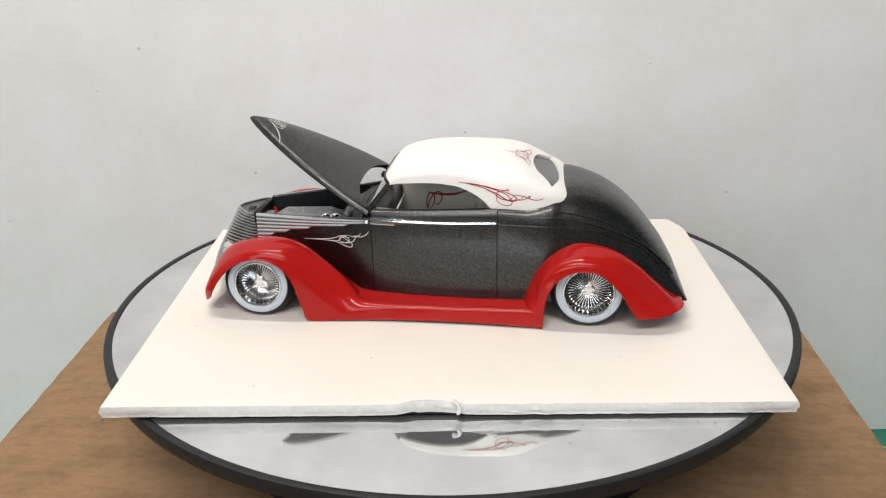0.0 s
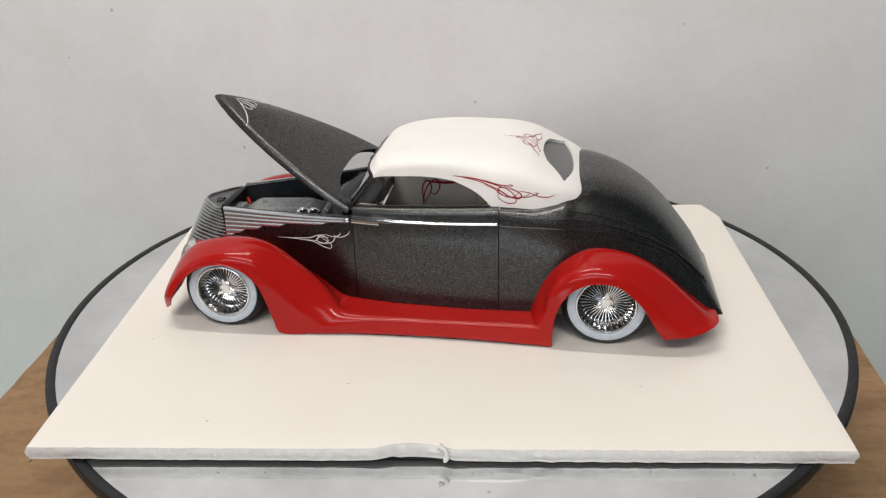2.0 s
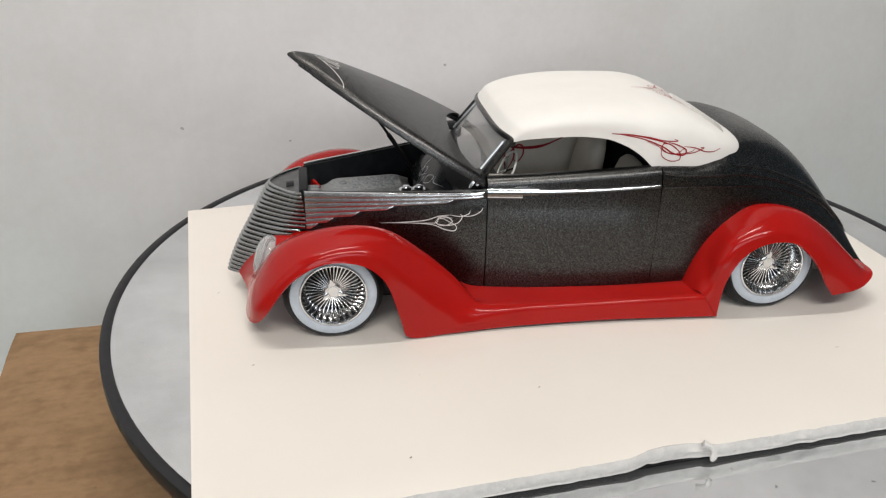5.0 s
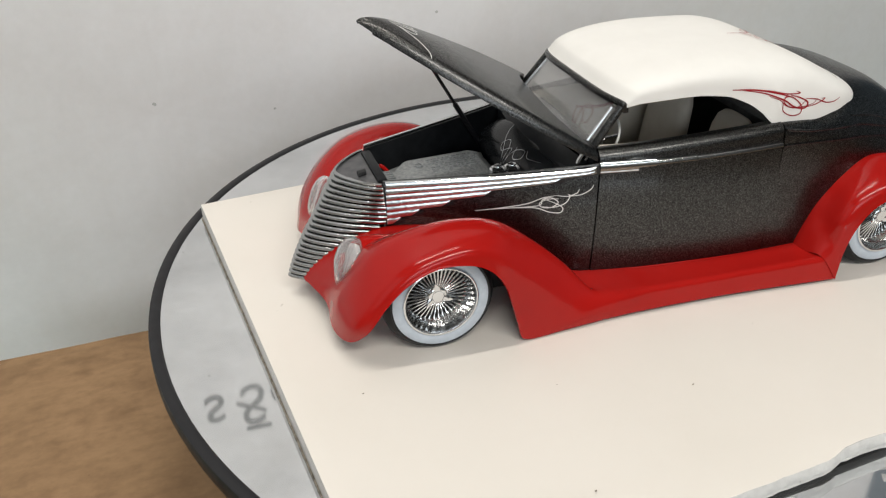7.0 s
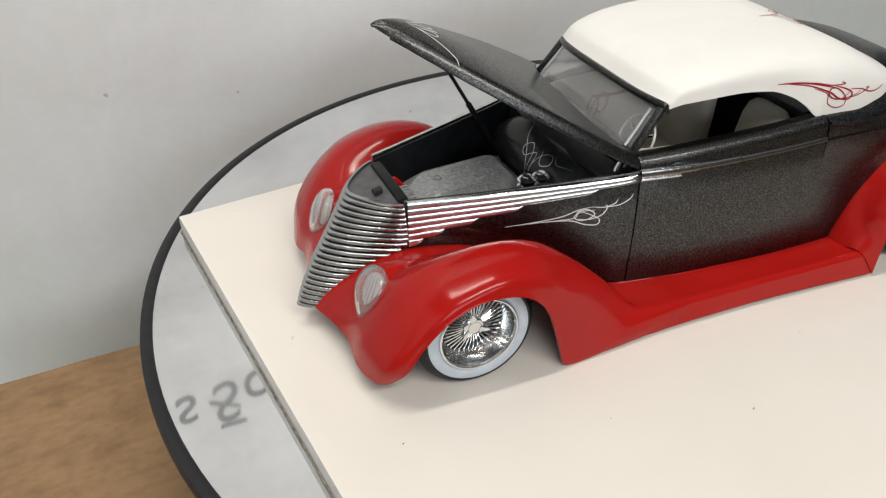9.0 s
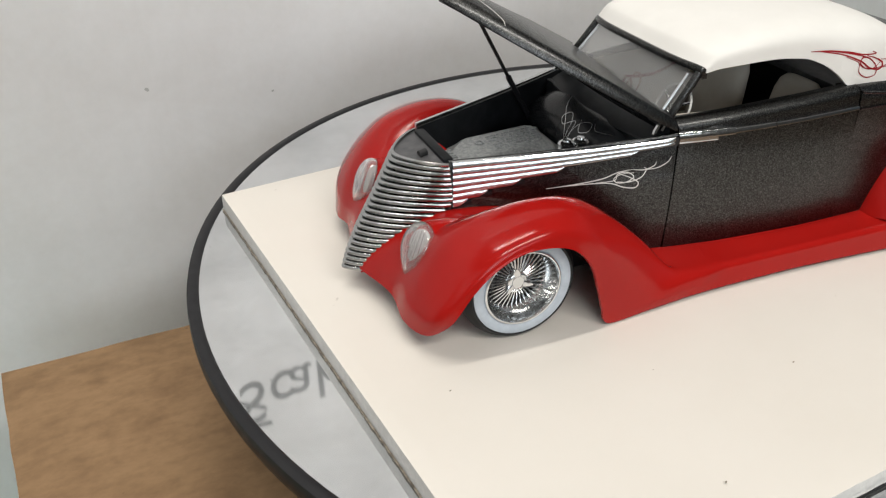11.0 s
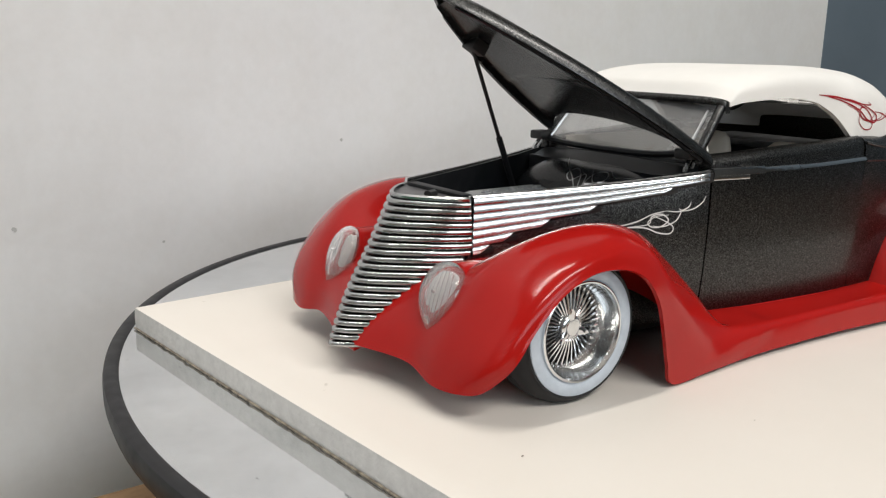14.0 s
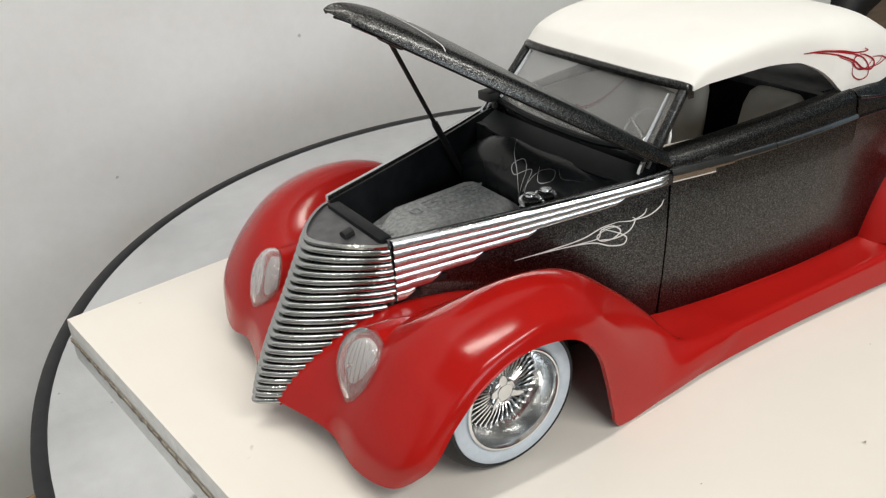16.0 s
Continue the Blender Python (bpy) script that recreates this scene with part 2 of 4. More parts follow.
def spline(points, n):
    """n points along a smooth curve through the given ones."""
    p = np.array(points, float)
    k = len(p)
    out = []
    for t in np.linspace(0, k - 1, n):
        i = min(int(t), k - 2)
        f = t - i
        a = p[i - 1] if i > 0 else 2 * p[0] - p[1]
        b, c = p[i], p[i + 1]
        d = p[i + 2] if i + 2 < k else 2 * p[-1] - p[-2]
        out.append(0.5 * (2 * b + (c - a) * f + (2 * a - 5 * b + 4 * c - d) * f * f + (3 * b - a - 3 * c + d) * f**3))
    return np.array(out)


def curve(table, x):
    """Smooth value at x of a table of (x, value)."""
    xs, ys = [t[0] for t in table], [t[1] for t in table]
    if x <= xs[0]:
        return ys[0]
    if x >= xs[-1]:
        return ys[-1]
    i = max(j for j in range(len(xs)) if xs[j] <= x)
    i = min(i, len(xs) - 2)
    slopes = [(ys[j + 1] - ys[j]) / (xs[j + 1] - xs[j]) for j in range(len(xs) - 1)]

    def tangent(j):
        if j == 0:
            return slopes[0]
        if j == len(xs) - 1:
            return slopes[-1]
        return 0 if slopes[j - 1] * slopes[j] <= 0 else 2 * slopes[j - 1] * slopes[j] / (slopes[j - 1] + slopes[j])

    h = xs[i + 1] - xs[i]
    f = (x - xs[i]) / h
    return (ys[i] * (2 * f**3 - 3 * f * f + 1) + ys[i + 1] * (3 * f * f - 2 * f**3)
            + h * (tangent(i) * (f**3 - 2 * f * f + f) + tangent(i + 1) * (f**3 - f * f)))


def grid_bm(rows, closed_u=False, closed_v=False, bm=None):
    """A sheet of quads over rows of points."""
    bm = bm or bmesh.new()
    vs = [[bm.verts.new(p) for p in row] for row in rows]
    nu, nv = len(vs), len(vs[0])
    for i in range(nu if closed_u else nu - 1):
        for j in range(nv if closed_v else nv - 1):
            a, b, c, d = vs[i][j], vs[(i + 1) % nu][j], vs[(i + 1) % nu][(j + 1) % nv], vs[i][(j + 1) % nv]
            try:
                bm.faces.new((a, b, c, d))
            except ValueError:
                pass
    return bm


def surface(control, nu, nv):
    """A smooth sheet through a grid of control points."""
    across = [spline(row, nv) for row in control]
    return [list(r) for r in np.array([spline([a[j] for a in across], nu) for j in range(nv)]).transpose(1, 0, 2)]


def mirrored(rows):
    return [[(p[0], -p[1], p[2]) for p in row] for row in rows]


def shell(bm, thick):
    bmesh.ops.remove_doubles(bm, verts=bm.verts, dist=0.002)
    bmesh.ops.recalc_face_normals(bm, faces=bm.faces)
    bmesh.ops.solidify(bm, geom=bm.faces[:], thickness=thick)
    return bm


def lathe(profile, n=48, bm=None):
    """Turns (radius, y) points about the y axis."""
    rows = [[(r * math.cos(a), y, r * math.sin(a)) for r, y in profile] for a in np.linspace(0, 2 * math.pi, n, endpoint=False)]
    bm = grid_bm(rows, closed_u=True, bm=bm)
    bmesh.ops.recalc_face_normals(bm, faces=bm.faces)
    return bm


def lathe_z(profile, n=96):
    rows = [[(r * math.cos(a), r * math.sin(a), z) for r, z in profile] for a in np.linspace(0, 2 * math.pi, n, endpoint=False)]
    bm = grid_bm(rows, closed_u=True)
    bmesh.ops.remove_doubles(bm, verts=bm.verts, dist=1e-4)
    bmesh.ops.recalc_face_normals(bm, faces=bm.faces)
    return bm


def box(x0, x1, y0, y1, z0, z1, bevel=0.0, bm=None):
    bm = bm or bmesh.new()
    made = bmesh.ops.create_cube(bm, size=1, matrix=Matrix.LocRotScale(((x0 + x1) / 2, (y0 + y1) / 2, (z0 + z1) / 2), None, (x1 - x0, y1 - y0, z1 - z0)))
    if bevel:
        es = list({e for v in made["verts"] for e in v.link_edges})
        bmesh.ops.bevel(bm, geom=es, offset=bevel, segments=2, profile=0.6, affect="EDGES")
    return bm


def tube(points, radius, n=8, bm=None, taper=None, caps=True):
    """A round bar along points."""
    bm = bm or bmesh.new()
    p = [Vector(q) for q in points]
    rings = []
    side = None
    for i, q in enumerate(p):
        d = (p[min(i + 1, len(p) - 1)] - p[max(i - 1, 0)]).normalized()
        if side is None:
            side = d.orthogonal().normalized()
        side = (side - d * side.dot(d)).normalized()
        other = d.cross(side)
        r = radius * (taper[i] if taper else 1)
        rings.append([bm.verts.new(q + r * (side * math.cos(a) + other * math.sin(a))) for a in np.linspace(0, 2 * math.pi, n, endpoint=False)])
    for a, b in zip(rings, rings[1:]):
        for j in range(n):
            bm.faces.new((a[j], a[(j + 1) % n], b[(j + 1) % n], b[j]))
    if caps:
        bm.faces.new(rings[0][::-1])
        bm.faces.new(rings[-1])
    return bm


def loft(rings, caps=True, bm=None):
    """A closed solid through rings of points."""
    bm = grid_bm(rings, closed_v=True, bm=bm)
    bm.verts.ensure_lookup_table()
    n, k = len(rings), len(rings[0])
    if caps:
        vs = bm.verts[-n * k:]
        bm.faces.new(vs[:k])
        bm.faces.new(vs[-k:])
    bmesh.ops.recalc_face_normals(bm, faces=bm.faces)
    return bm


def empty(name, label, category, group="", m=None):
    ob = new(name)
    if m is not None:
        ob.matrix_world = m
    return tagged(ob, label, category, group)


def flipped(ob, name=None):
    """A mirrored copy of a part for the other side of the car."""
    me = ob.data.copy()
    bm = bmesh.new()
    bm.from_mesh(me)
    bmesh.ops.scale(bm, vec=(1, -1, 1), verts=bm.verts)
    bmesh.ops.reverse_faces(bm, faces=bm.faces)
    bm.to_mesh(me)
    bm.free()
    o = new(name or ob.name.split(".")[0], me)
    o.parent = ob.parent
    if "label" in ob:
        o["label"] = ob["label"]
    return o

# ---- the room and the table ----


def structure(name, bm, mat, label="", parent=None):
    return tagged(part(name, bm, mat, parent), label, kind="structure")


structure("ground_desk", box(-140, 140, -140, 60, -22, -18.4), DESK, "brown wooden workbench top")
structure("wall_left", box(-146, -140, -140, 60, -22, 145), DIM, "plain grey wall")
structure("wall_right", box(140, 146, -140, 60, -22, 145), BLUE, "plain blue-grey painted wall")
structure("wall_back", box(-140, 140, -146, -140, -22, 145), DIM, "plain grey wall")
structure("wall_blue", box(-140, 140, 60, 66, -22, 145), BLUE, "blue-grey painted wall behind the backdrop")
structure("ceiling", box(-146, 146, -146, 66, 145, 150), ROOM, "plain pale ceiling")

fixture = empty("ceiling_light", "unseen long white ceiling light fixture above the bench", "ceiling light")
part("housing", box(-78, 22, -14, 6, 139.5, 144.9, 0.4), ROOM, fixture)
tagged(part("window_2", box(-75, 47, -139.9, -139.2, 18, 66, 0.2), ROOM), "white framed window behind the bench", kind="structure")
# Unseen housing made up for the added front fill lamp.
fill_fixture = empty("ceiling_light", "unseen long white ceiling light fixture above the bench", "ceiling light")
part("housing", box(-75, 65, -134, -106, 141.5, 144.9, 0.4), ROOM, fill_fixture)
tagged(part("window_1", box(-139.9, -139.2, -130, 50, 5, 110, 0.2), ROOM), "white framed side window", kind="structure")

cutting_mat = part("cutting_mat", box(-46, 46, -40, 25, -18.4, -18.1, 0.05), MAT)
tagged(cutting_mat, "green self-healing cutting mat lying on the workbench", "cutting mat")
for gx in range(-44, 45, 4):
    part("grid_line", box(gx - 0.03, gx + 0.03, -39, 24, -18.11, -18.09), MATLINE, cutting_mat)
for gy in range(-38, 25, 4):
    part("grid_line", box(-45, 45, gy - 0.03, gy + 0.03, -18.11, -18.088), MATLINE, cutting_mat)

backdrop = empty("backdrop_panel", "tall white painted backdrop board with lettering along its top", "backdrop",
                 m=pose(-0.1155, 0.1456, 0, 0, 0, 8.1))
part("panel", box(-60, 52.8, 0, 1.2, -18.08, 75, 0.05), WALL, backdrop)


def letter(text, size, x, z, parent, mat, squeeze=0.85):
    data = bpy.data.curves.new("lettering", "FONT")
    data.body, data.size, data.extrude, data.align_x = text, size * U, 0.00005, "CENTER"
    tmp = new("lettering_source", data)
    me = bpy.data.meshes.new_from_object(tmp.evaluated_get(bpy.context.evaluated_depsgraph_get()))
    bpy.data.objects.remove(tmp)
    me.materials.clear()
    me.materials.append(mat)
    me.transform(Matrix.Diagonal((squeeze, 1, 1, 1)))
    ob = new("letter", me)
    ob.parent = parent
    ob.matrix_basis = pose(x * U, -0.0002, z * U, 90, 0, 0)
    return ob


TEXT_Z = 13.0
for word, places in (("s", (0.2,)), ("Scale", (1.95, 3.35, 4.3, 5.25, 5.95)), ("Model", (7.9, 9.7, 10.85, 12.0, 12.8))):
    for ch, px in zip(word, places):
        if ch == "M":
            strokes = ((-0.75, -0.62, 0.0, 2.2), (-0.05, 0.08, 0.0, 2.35), (0.65, 0.78, 0.0, 2.2))
            for x0, x1, z0, z1 in strokes:
                ring = [(px + x0 - 0.1, z0 + TEXT_Z + 0.10), (px + x0 + 0.2, z0 + TEXT_Z - 0.10), (px + x1 + 0.25, z0 + TEXT_Z + 0.15), (px + x1 + 0.12, z1 + TEXT_Z - 0.30), (px + x1 + 0.3, z1 + TEXT_Z + 0.00), (px + x0 - 0.15, z1 + TEXT_Z + 0.15), (px + x0 - 0.3, z1 + TEXT_Z - 0.20), (px + x0 - 0.08, z1 + TEXT_Z - 0.40)]
                bm = bmesh.new()
                bm.faces.new([bm.verts.new((x, -0.02, z)) for x, z in ring])
                part("letter_stroke", bm, INK, backdrop)
            continue
        letter(ch, 3.4, px, TEXT_Z, backdrop, INK)
        if ch == "S":
            for x0, z0, x1, z1 in ((-0.75, TEXT_Z + 0.7, 0.55, TEXT_Z + 1.7), (-0.45, TEXT_Z + 2.35, 0.7, TEXT_Z + 2.65)):
                bm = bmesh.new()
                bm.faces.new([bm.verts.new((px + x, -0.02, z)) for x, z in ((x0, z0), (x1, z1 - 0.12), (x1 + 0.05, z1 + 0.14), (x0 - 0.05, z0 + 0.26))])
                part("letter_stroke", bm, INK, backdrop)

rng = random.Random(4)
for sx, sz, r in ((0, 0.42, 0.09), (11.8, 2.43, 0.08), (4.55, -0.54, 0.06), (-8, 5.2, 0.06), (-5.5, 7.4, 0.09), (27, -1.5, 0.08), (-14, -2.0, 0.05), (22, 6.0, 0.05)):
    bm = bmesh.new()
    ring = [bm.verts.new((sx + r * rng.uniform(0.6, 1.1) * math.cos(a), -0.02, sz + r * rng.uniform(0.5, 1.0) * math.sin(a))) for a in np.linspace(0, 6.28, 9, endpoint=False)]
    bm.faces.new(ring)
    part("scuff_mark", bm, SPECK, backdrop)

# A black jointed arm for an unidentified dark thing beside the backdrop.
arm = empty("bench_lamp", "black jointed arm for an unidentified dark thing beside the backdrop, out of focus", "lamp")
part("lower_arm", tube([(62, 38, -18.4), (66, 36, -9), (72, 34, -4)], 2.2, 12), BLACK, arm)
part("upper_arm", tube([(72, 34, -4), (84, 34, 2), (96, 36, 12)], 2.0, 12), BLACK, arm)
part("base", lathe_z([(0, -18.4), (7, -18.4), (7, -17), (0, -16.6)], 24), BLACK, arm).location = (0.62, 0.38, 0)

# Cardboard box with an open flute at its edges.
carton = empty("cardboard_box", "worn brown corrugated cardboard box under the turntable", "box", m=pose(0.003, 0.084, 0, 0, 0, 2.6))
def slab(corners, z0, z1, n=40, soft=0.1):
    """A cardboard sheet over four corners, a little wavy, with crushed edges."""
    a, b_, c, d = (np.array(q, float) for q in corners)
    top, low = [], []
    for i in range(n + 1):
        u = i / n
        p, q = a + (b_ - a) * u, d + (c - d) * u
        line = []
        for k in range(n + 1):
            v = k / n
            r = p + (q - p) * v
            edge = min(u, 1 - u, v, 1 - v) * n
            wave = 0.03 * noise.noise(Vector((r[0] * 0.15, r[1] * 0.5, z0)))
            line.append((r[0] + 0.05 * noise.noise(Vector((r[0], r[1], 3))), r[1] + 0.05 * noise.noise(Vector((r[0], r[1], 9))), z1 + wave - (soft if edge < 0.5 else 0.0)))
        top.append(line)
    rim = [top[0], top[-1], [r[0] for r in top], [r[-1] for r in top]]
    bm = grid_bm(top)
    for side in rim:
        grid_bm([side, [(x, y, z0) for x, y, z in side]], bm=bm)
    bmesh.ops.remove_doubles(bm, verts=bm.verts, dist=0.001)
    bmesh.ops.recalc_face_normals(bm, faces=bm.faces)
    return bm


part("top_panel", slab(((-17.85, 0.0), (16.5, 0.0), (15.75, -36.0), (-16.45, -36.0)), -5.35, -5.02), CARD, carton, "scuffed top flap")


def box_side(p, q, thick):
    """An upright cardboard side between two plan points."""
    d = (Vector((*q, 0)) - Vector((*p, 0))).normalized()
    inward = Vector((-d.y, d.x, 0)) * thick
    ring = [Vector((*p, 0)), Vector((*q, 0)), Vector((*q, 0)) + inward, Vector((*p, 0)) + inward]
    return loft([[tuple(r + Vector((0, 0, z))) for r in ring] for z in (-18.08, -12.0, -5.36)])


part("left_panel", box_side((-17.75, -0.5), (-16.4, -35.5), 0.35), CARD, carton)
part("right_panel", box_side((15.7, -35.5), (16.4, -0.5), 0.35), CARD, carton)
part("back_panel", box_side((16.4, -0.1), (-17.7, -0.1), 0.35), CARD, carton)
part("front_panel", box_side((-16.4, -35.9), (15.7, -35.9), 0.35), CARD, carton)

# Turntable.
CX, CY, DZ, LEAN_X, LEAN_Y = 0.687, 0.293, -0.447, 0.0015, 0.006


def disc_z(x, y):
    """Height of the slightly leaning mirror plate."""
    return -0.45 + LEAN_X * x + LEAN_Y * y


table = empty("display_turntable", "round motorised turntable with a mirrored top and black rubber rim", "turntable",
              m=pose(CX * U, CY * U, DZ * U, math.degrees(LEAN_Y), -math.degrees(LEAN_X), 0))
part("mirror_top", lathe_z([(0, -0.25), (12.79, -0.25), (12.79, 0), (0, 0)], 160), MIRROR, table, "scuffed mirror plate")
part("rubber_rim", lathe_z([(12.64, -0.52), (12.93, -0.5), (13.01, -0.44), (13.06, -0.26), (13.06, -0.05), (13.04, 0.03), (12.97, 0.06), (12.83, 0.055), (12.77, 0.015), (12.75, -0.02), (12.75, -0.3), (12.64, -0.52)], 160), RUBBER, table, "black rubber edge strip")
part("platter", lathe_z([(0, -0.26), (12.5, -0.26), (12.5, -0.58), (9, -1.2), (8.6, -4.25), (9.2, -4.54), (0, -4.54)], 96), BLACK, table, "black plastic drive base")

# Foam board, snapped and bowed along its front edge.
foam = empty("foam_board", "white foam board with torn front edge on the turntable", "foam board")
BL, BR, FR, FL = (-10.58, 6.1), (10.84, 9.05), (11.83, -7.8), (-9.07, -9.6)


def board_point(u, v):
    a = np.array(FL) * (1 - u) + np.array(FR) * u
    b = np.array(BL) * (1 - u) + np.array(BR) * u
    p = a * (1 - v) + b * v
    p = p - np.array((0.45, 0.12)) * max(0.0, u * 25 - 24) * max(0.0, v * 12 - 11)  # worn back corner
    tear = 0.0
    if v < 0.001:
        tear = 0.035 * noise.noise(Vector((u * 60, 3, 0))) + 0.02 * noise.noise(Vector((u * 200, 1, 0)))
        tear += 0.12 * min(max((u - 0.43) / 0.022, 0), 1) * min(max((0.525 - u) / 0.022, 0), 1)
    return p[0], p[1] + tear


def corner_lift(u, v):
    """The back corner by the nose curls up a little."""
    return 0.09 * v * (1 - u) ** 2


NB = 120
rows = []
for v in (0.0, 0.015, 0.05, 0.15, 0.3, 0.5, 0.7, 0.85, 0.917, 0.94, 0.96, 0.98, 1.0):
    row = []
    for i in range(NB + 1):
        u = i / NB
        x, y = board_point(u, v)
        lift = 0.09 * math.exp(-((u - 0.47) / 0.045) ** 2) * math.exp(-v * 14)
        row.append((x, y, corner_lift(u, v) + lift + 0.05 * math.sin(math.pi * min(max(u * 1.02, 0), 1)) ** 0.5 * math.sin(math.pi * v) ** 0.5 + 0.008 * noise.noise(Vector((x * 0.2, y * 0.2, 0))) - (0.03 if v in (0.0, 1.0) or i in (0, NB) else 0)))
    rows.append(row)
part("paper_face", grid_bm(rows), BOARD, foam, "warm white paper facing")
rows = []
for z, out in ((-0.03, 0.0), (-0.1, 0.02), (-0.22, 0.05), (-0.36, 0.03), (-0.46, -0.02), (-0.5, 0.0)):
    row = []
    outline = [(i / NB, 0.0) for i in range(NB)] + [(1.0, j / 40) for j in range(40)] + [(1 - i / NB, 1.0) for i in range(NB)] + [(0.0, 1 - j / 40) for j in range(40)]
    for u, v in outline:
        x, y = board_point(u, v)
        c = np.array((0.9, -0.7))
        d = np.array((x, y)) - c
        d /= np.linalg.norm(d)
        jag = (out if v == 0.0 else 0.25 * out) * (1 + (2.2 if v == 0.0 else 0.7) * noise.noise(Vector((x * 3.1, y * 3.1, z * 9)) * (1.0 if v == 0.0 else 2.5))) if -0.5 < z < -0.03 else out
        lift = 0.09 * math.exp(-((u - 0.47) / 0.045) ** 2) if v == 0.0 else 0
        if v == 0.0 and z < -0.3:
            lift += 0.03 + 0.04 * max(0, noise.noise(Vector((u * 9, 5, 0)))) - (0.06 if 0.45 < u < 0.51 else 0)
        if v != 0.0 and z < -0.45:
            lift -= 0.019
        full = (-disc_z(x, y) - 0.006) / 0.52
        thin = 0.84 + (full - 0.84) * min(v / 0.15, 1.0)
        row.append((x + d[0] * jag, y + d[1] * jag, (z + lift) * thin + corner_lift(u, v) * max(0.0, 1 + z / 0.5)))
    rows.append(row)
part("foam_edge", grid_bm(rows, closed_v=True), FOAM, foam, "crumbly torn foam edge", 60)
rows = []
for drop, grow in ((0.0, 0.0), (0.012, 0.03), (0.035, 0.03), (0.045, 0.0)):
    row = []
    for j in range(161):
        x, y = board_point(0.0, 1 - j / 160)
        rough = 0.02 * noise.noise(Vector((y * 5.0, 2.0, 0))) + 0.012 * noise.noise(Vector((y * 17.0, 5.0, 0)))
        row.append((x - grow - rough - 0.01, y, disc_z(x, y) + 0.055 - drop + rough))
    rows.append(row)
part("torn_paper_edge", grid_bm(rows), PAPER, foam, "torn brownish paper along the lower edge")


def under_point(u, v):
    x, y = board_point(u, v)
    return x, y, max(-0.385, disc_z(x, y) + 0.012)


# Black sheet below the board, visible as a dark line under its front.
part("under_face", grid_bm([[under_point(i / 20, v) for i in range(1, 20)] for v in (0.004, 0.25, 0.5, 0.75, 0.98)]), BLACK, foam, "black sheet under the board")
specks = random.Random(21)
for i in range(16):
    x, y = board_point(specks.uniform(0.04, 0.96), specks.uniform(0.03, 0.97))
    if -8.6 < x < 9.6 and -3.6 < y < 3.9:
        continue
    bm = bmesh.new()
    r = specks.uniform(0.009, 0.02)
    bmesh.ops.create_icosphere(bm, subdivisions=1, radius=r, matrix=Matrix.LocRotScale((x, y, 0.05), Euler((0, 0, specks.uniform(0, 3))), (specks.uniform(1, 2.4), 1, 0.4)))
    bmesh.ops.translate(bm, vec=(0, 0, 0.012 - r * 0.4 + 0.02), verts=bm.verts)
    part("dust_speck", bm, PAPER, foam)
crumbs = random.Random(7)
for i in range(16):
    u = crumbs.uniform(0.02, 0.98)
    x, y = board_point(u, 0.0)
    bm = bmesh.new()
    bmesh.ops.create_icosphere(bm, subdivisions=1, radius=crumbs.uniform(0.02, 0.045))
    for q in bm.verts:
        q.co *= crumbs.uniform(0.6, 1.3)
    bmesh.ops.translate(bm, vec=(x, y - 0.03, -0.24 + crumbs.uniform(-0.06, 0.06)), verts=bm.verts)
    part("foam_crumb", bm, FOAM, foam)
tuft = [(1.55, -8.72, 0.1), (1.72, -8.8, 0.03), (1.76, -8.86, -0.12), (1.70, -8.9, -0.25)]
part("torn_flap", tube(spline(tuft, 10), 0.07, 6, taper=[1.3, 1.1, 0.9, 0.8, 0.8, 0.9, 1.0, 1.1, 0.9, 0.5]), FOAM, foam, "torn paper flap")

# ---- the model car; x runs from nose (minus) to tail, the open side faces minus y ----
car = empty("model_car", "gunmetal, white and red scale hot rod coupe with bonnet open", "model car",
            m=pose(-0.0005, 0.0013, 0.0, 0, 0, -0.8))

WIDTH = ((-6.6, 0.98), (-5.0, 1.48), (-3.0, 2.08), (-1.9, 2.40), (0.0, 2.68), (2.7, 2.84), (4.2, 2.84), (5.5, 2.76), (7.0, 2.62), (8.2, 2.5), (9.2, 2.42), (9.7, 2.3))
BELT = ((-1.9, 3.58), (0.4, 3.60), (2.7, 3.68))
SILL = ((-1.9, 3.86), (0.4, 4.0), (2.7, 4.13))


def width(x):
    return curve(WIDTH, x)


# Rear body with the turtle deck.
DECK = ((2.72, 4.15), (3.6, 4.16), (4.3, 4.40), (4.8, 4.66), (5.3, 4.70), (5.8, 4.62), (6.3, 4.46), (6.8, 4.21), (7.3, 3.86), (7.8, 3.38), (8.3, 2.78), (8.8, 2.10), (9.15, 1.48), (9.4, 0.97), (9.5, 0.72))
FULL = ((2.72, 24.0), (3.4, 17.0), (4.2, 9.0), (5.0, 4.8), (6.5, 3.35), (8.0, 2.8), (9.6, 2.4))


def rear_point(x, a):
    """A point of the rear body's section: a runs from 0 (near side) over the top to 1."""
    w, top, n = width(x), curve(DECK, x), curve(FULL, x)
    angle = math.pi * a
    c, s = math.cos(angle), math.sin(angle)
    y = -w * math.copysign(abs(c) ** (2 / n), c)
    z = 0.72 + (top - 0.72) * max(s, 0) ** (2 / n)
    y *= 1 - 0.035 * min(max((2.1 - z) / 1.3, 0), 1)
    return (x, y, z)


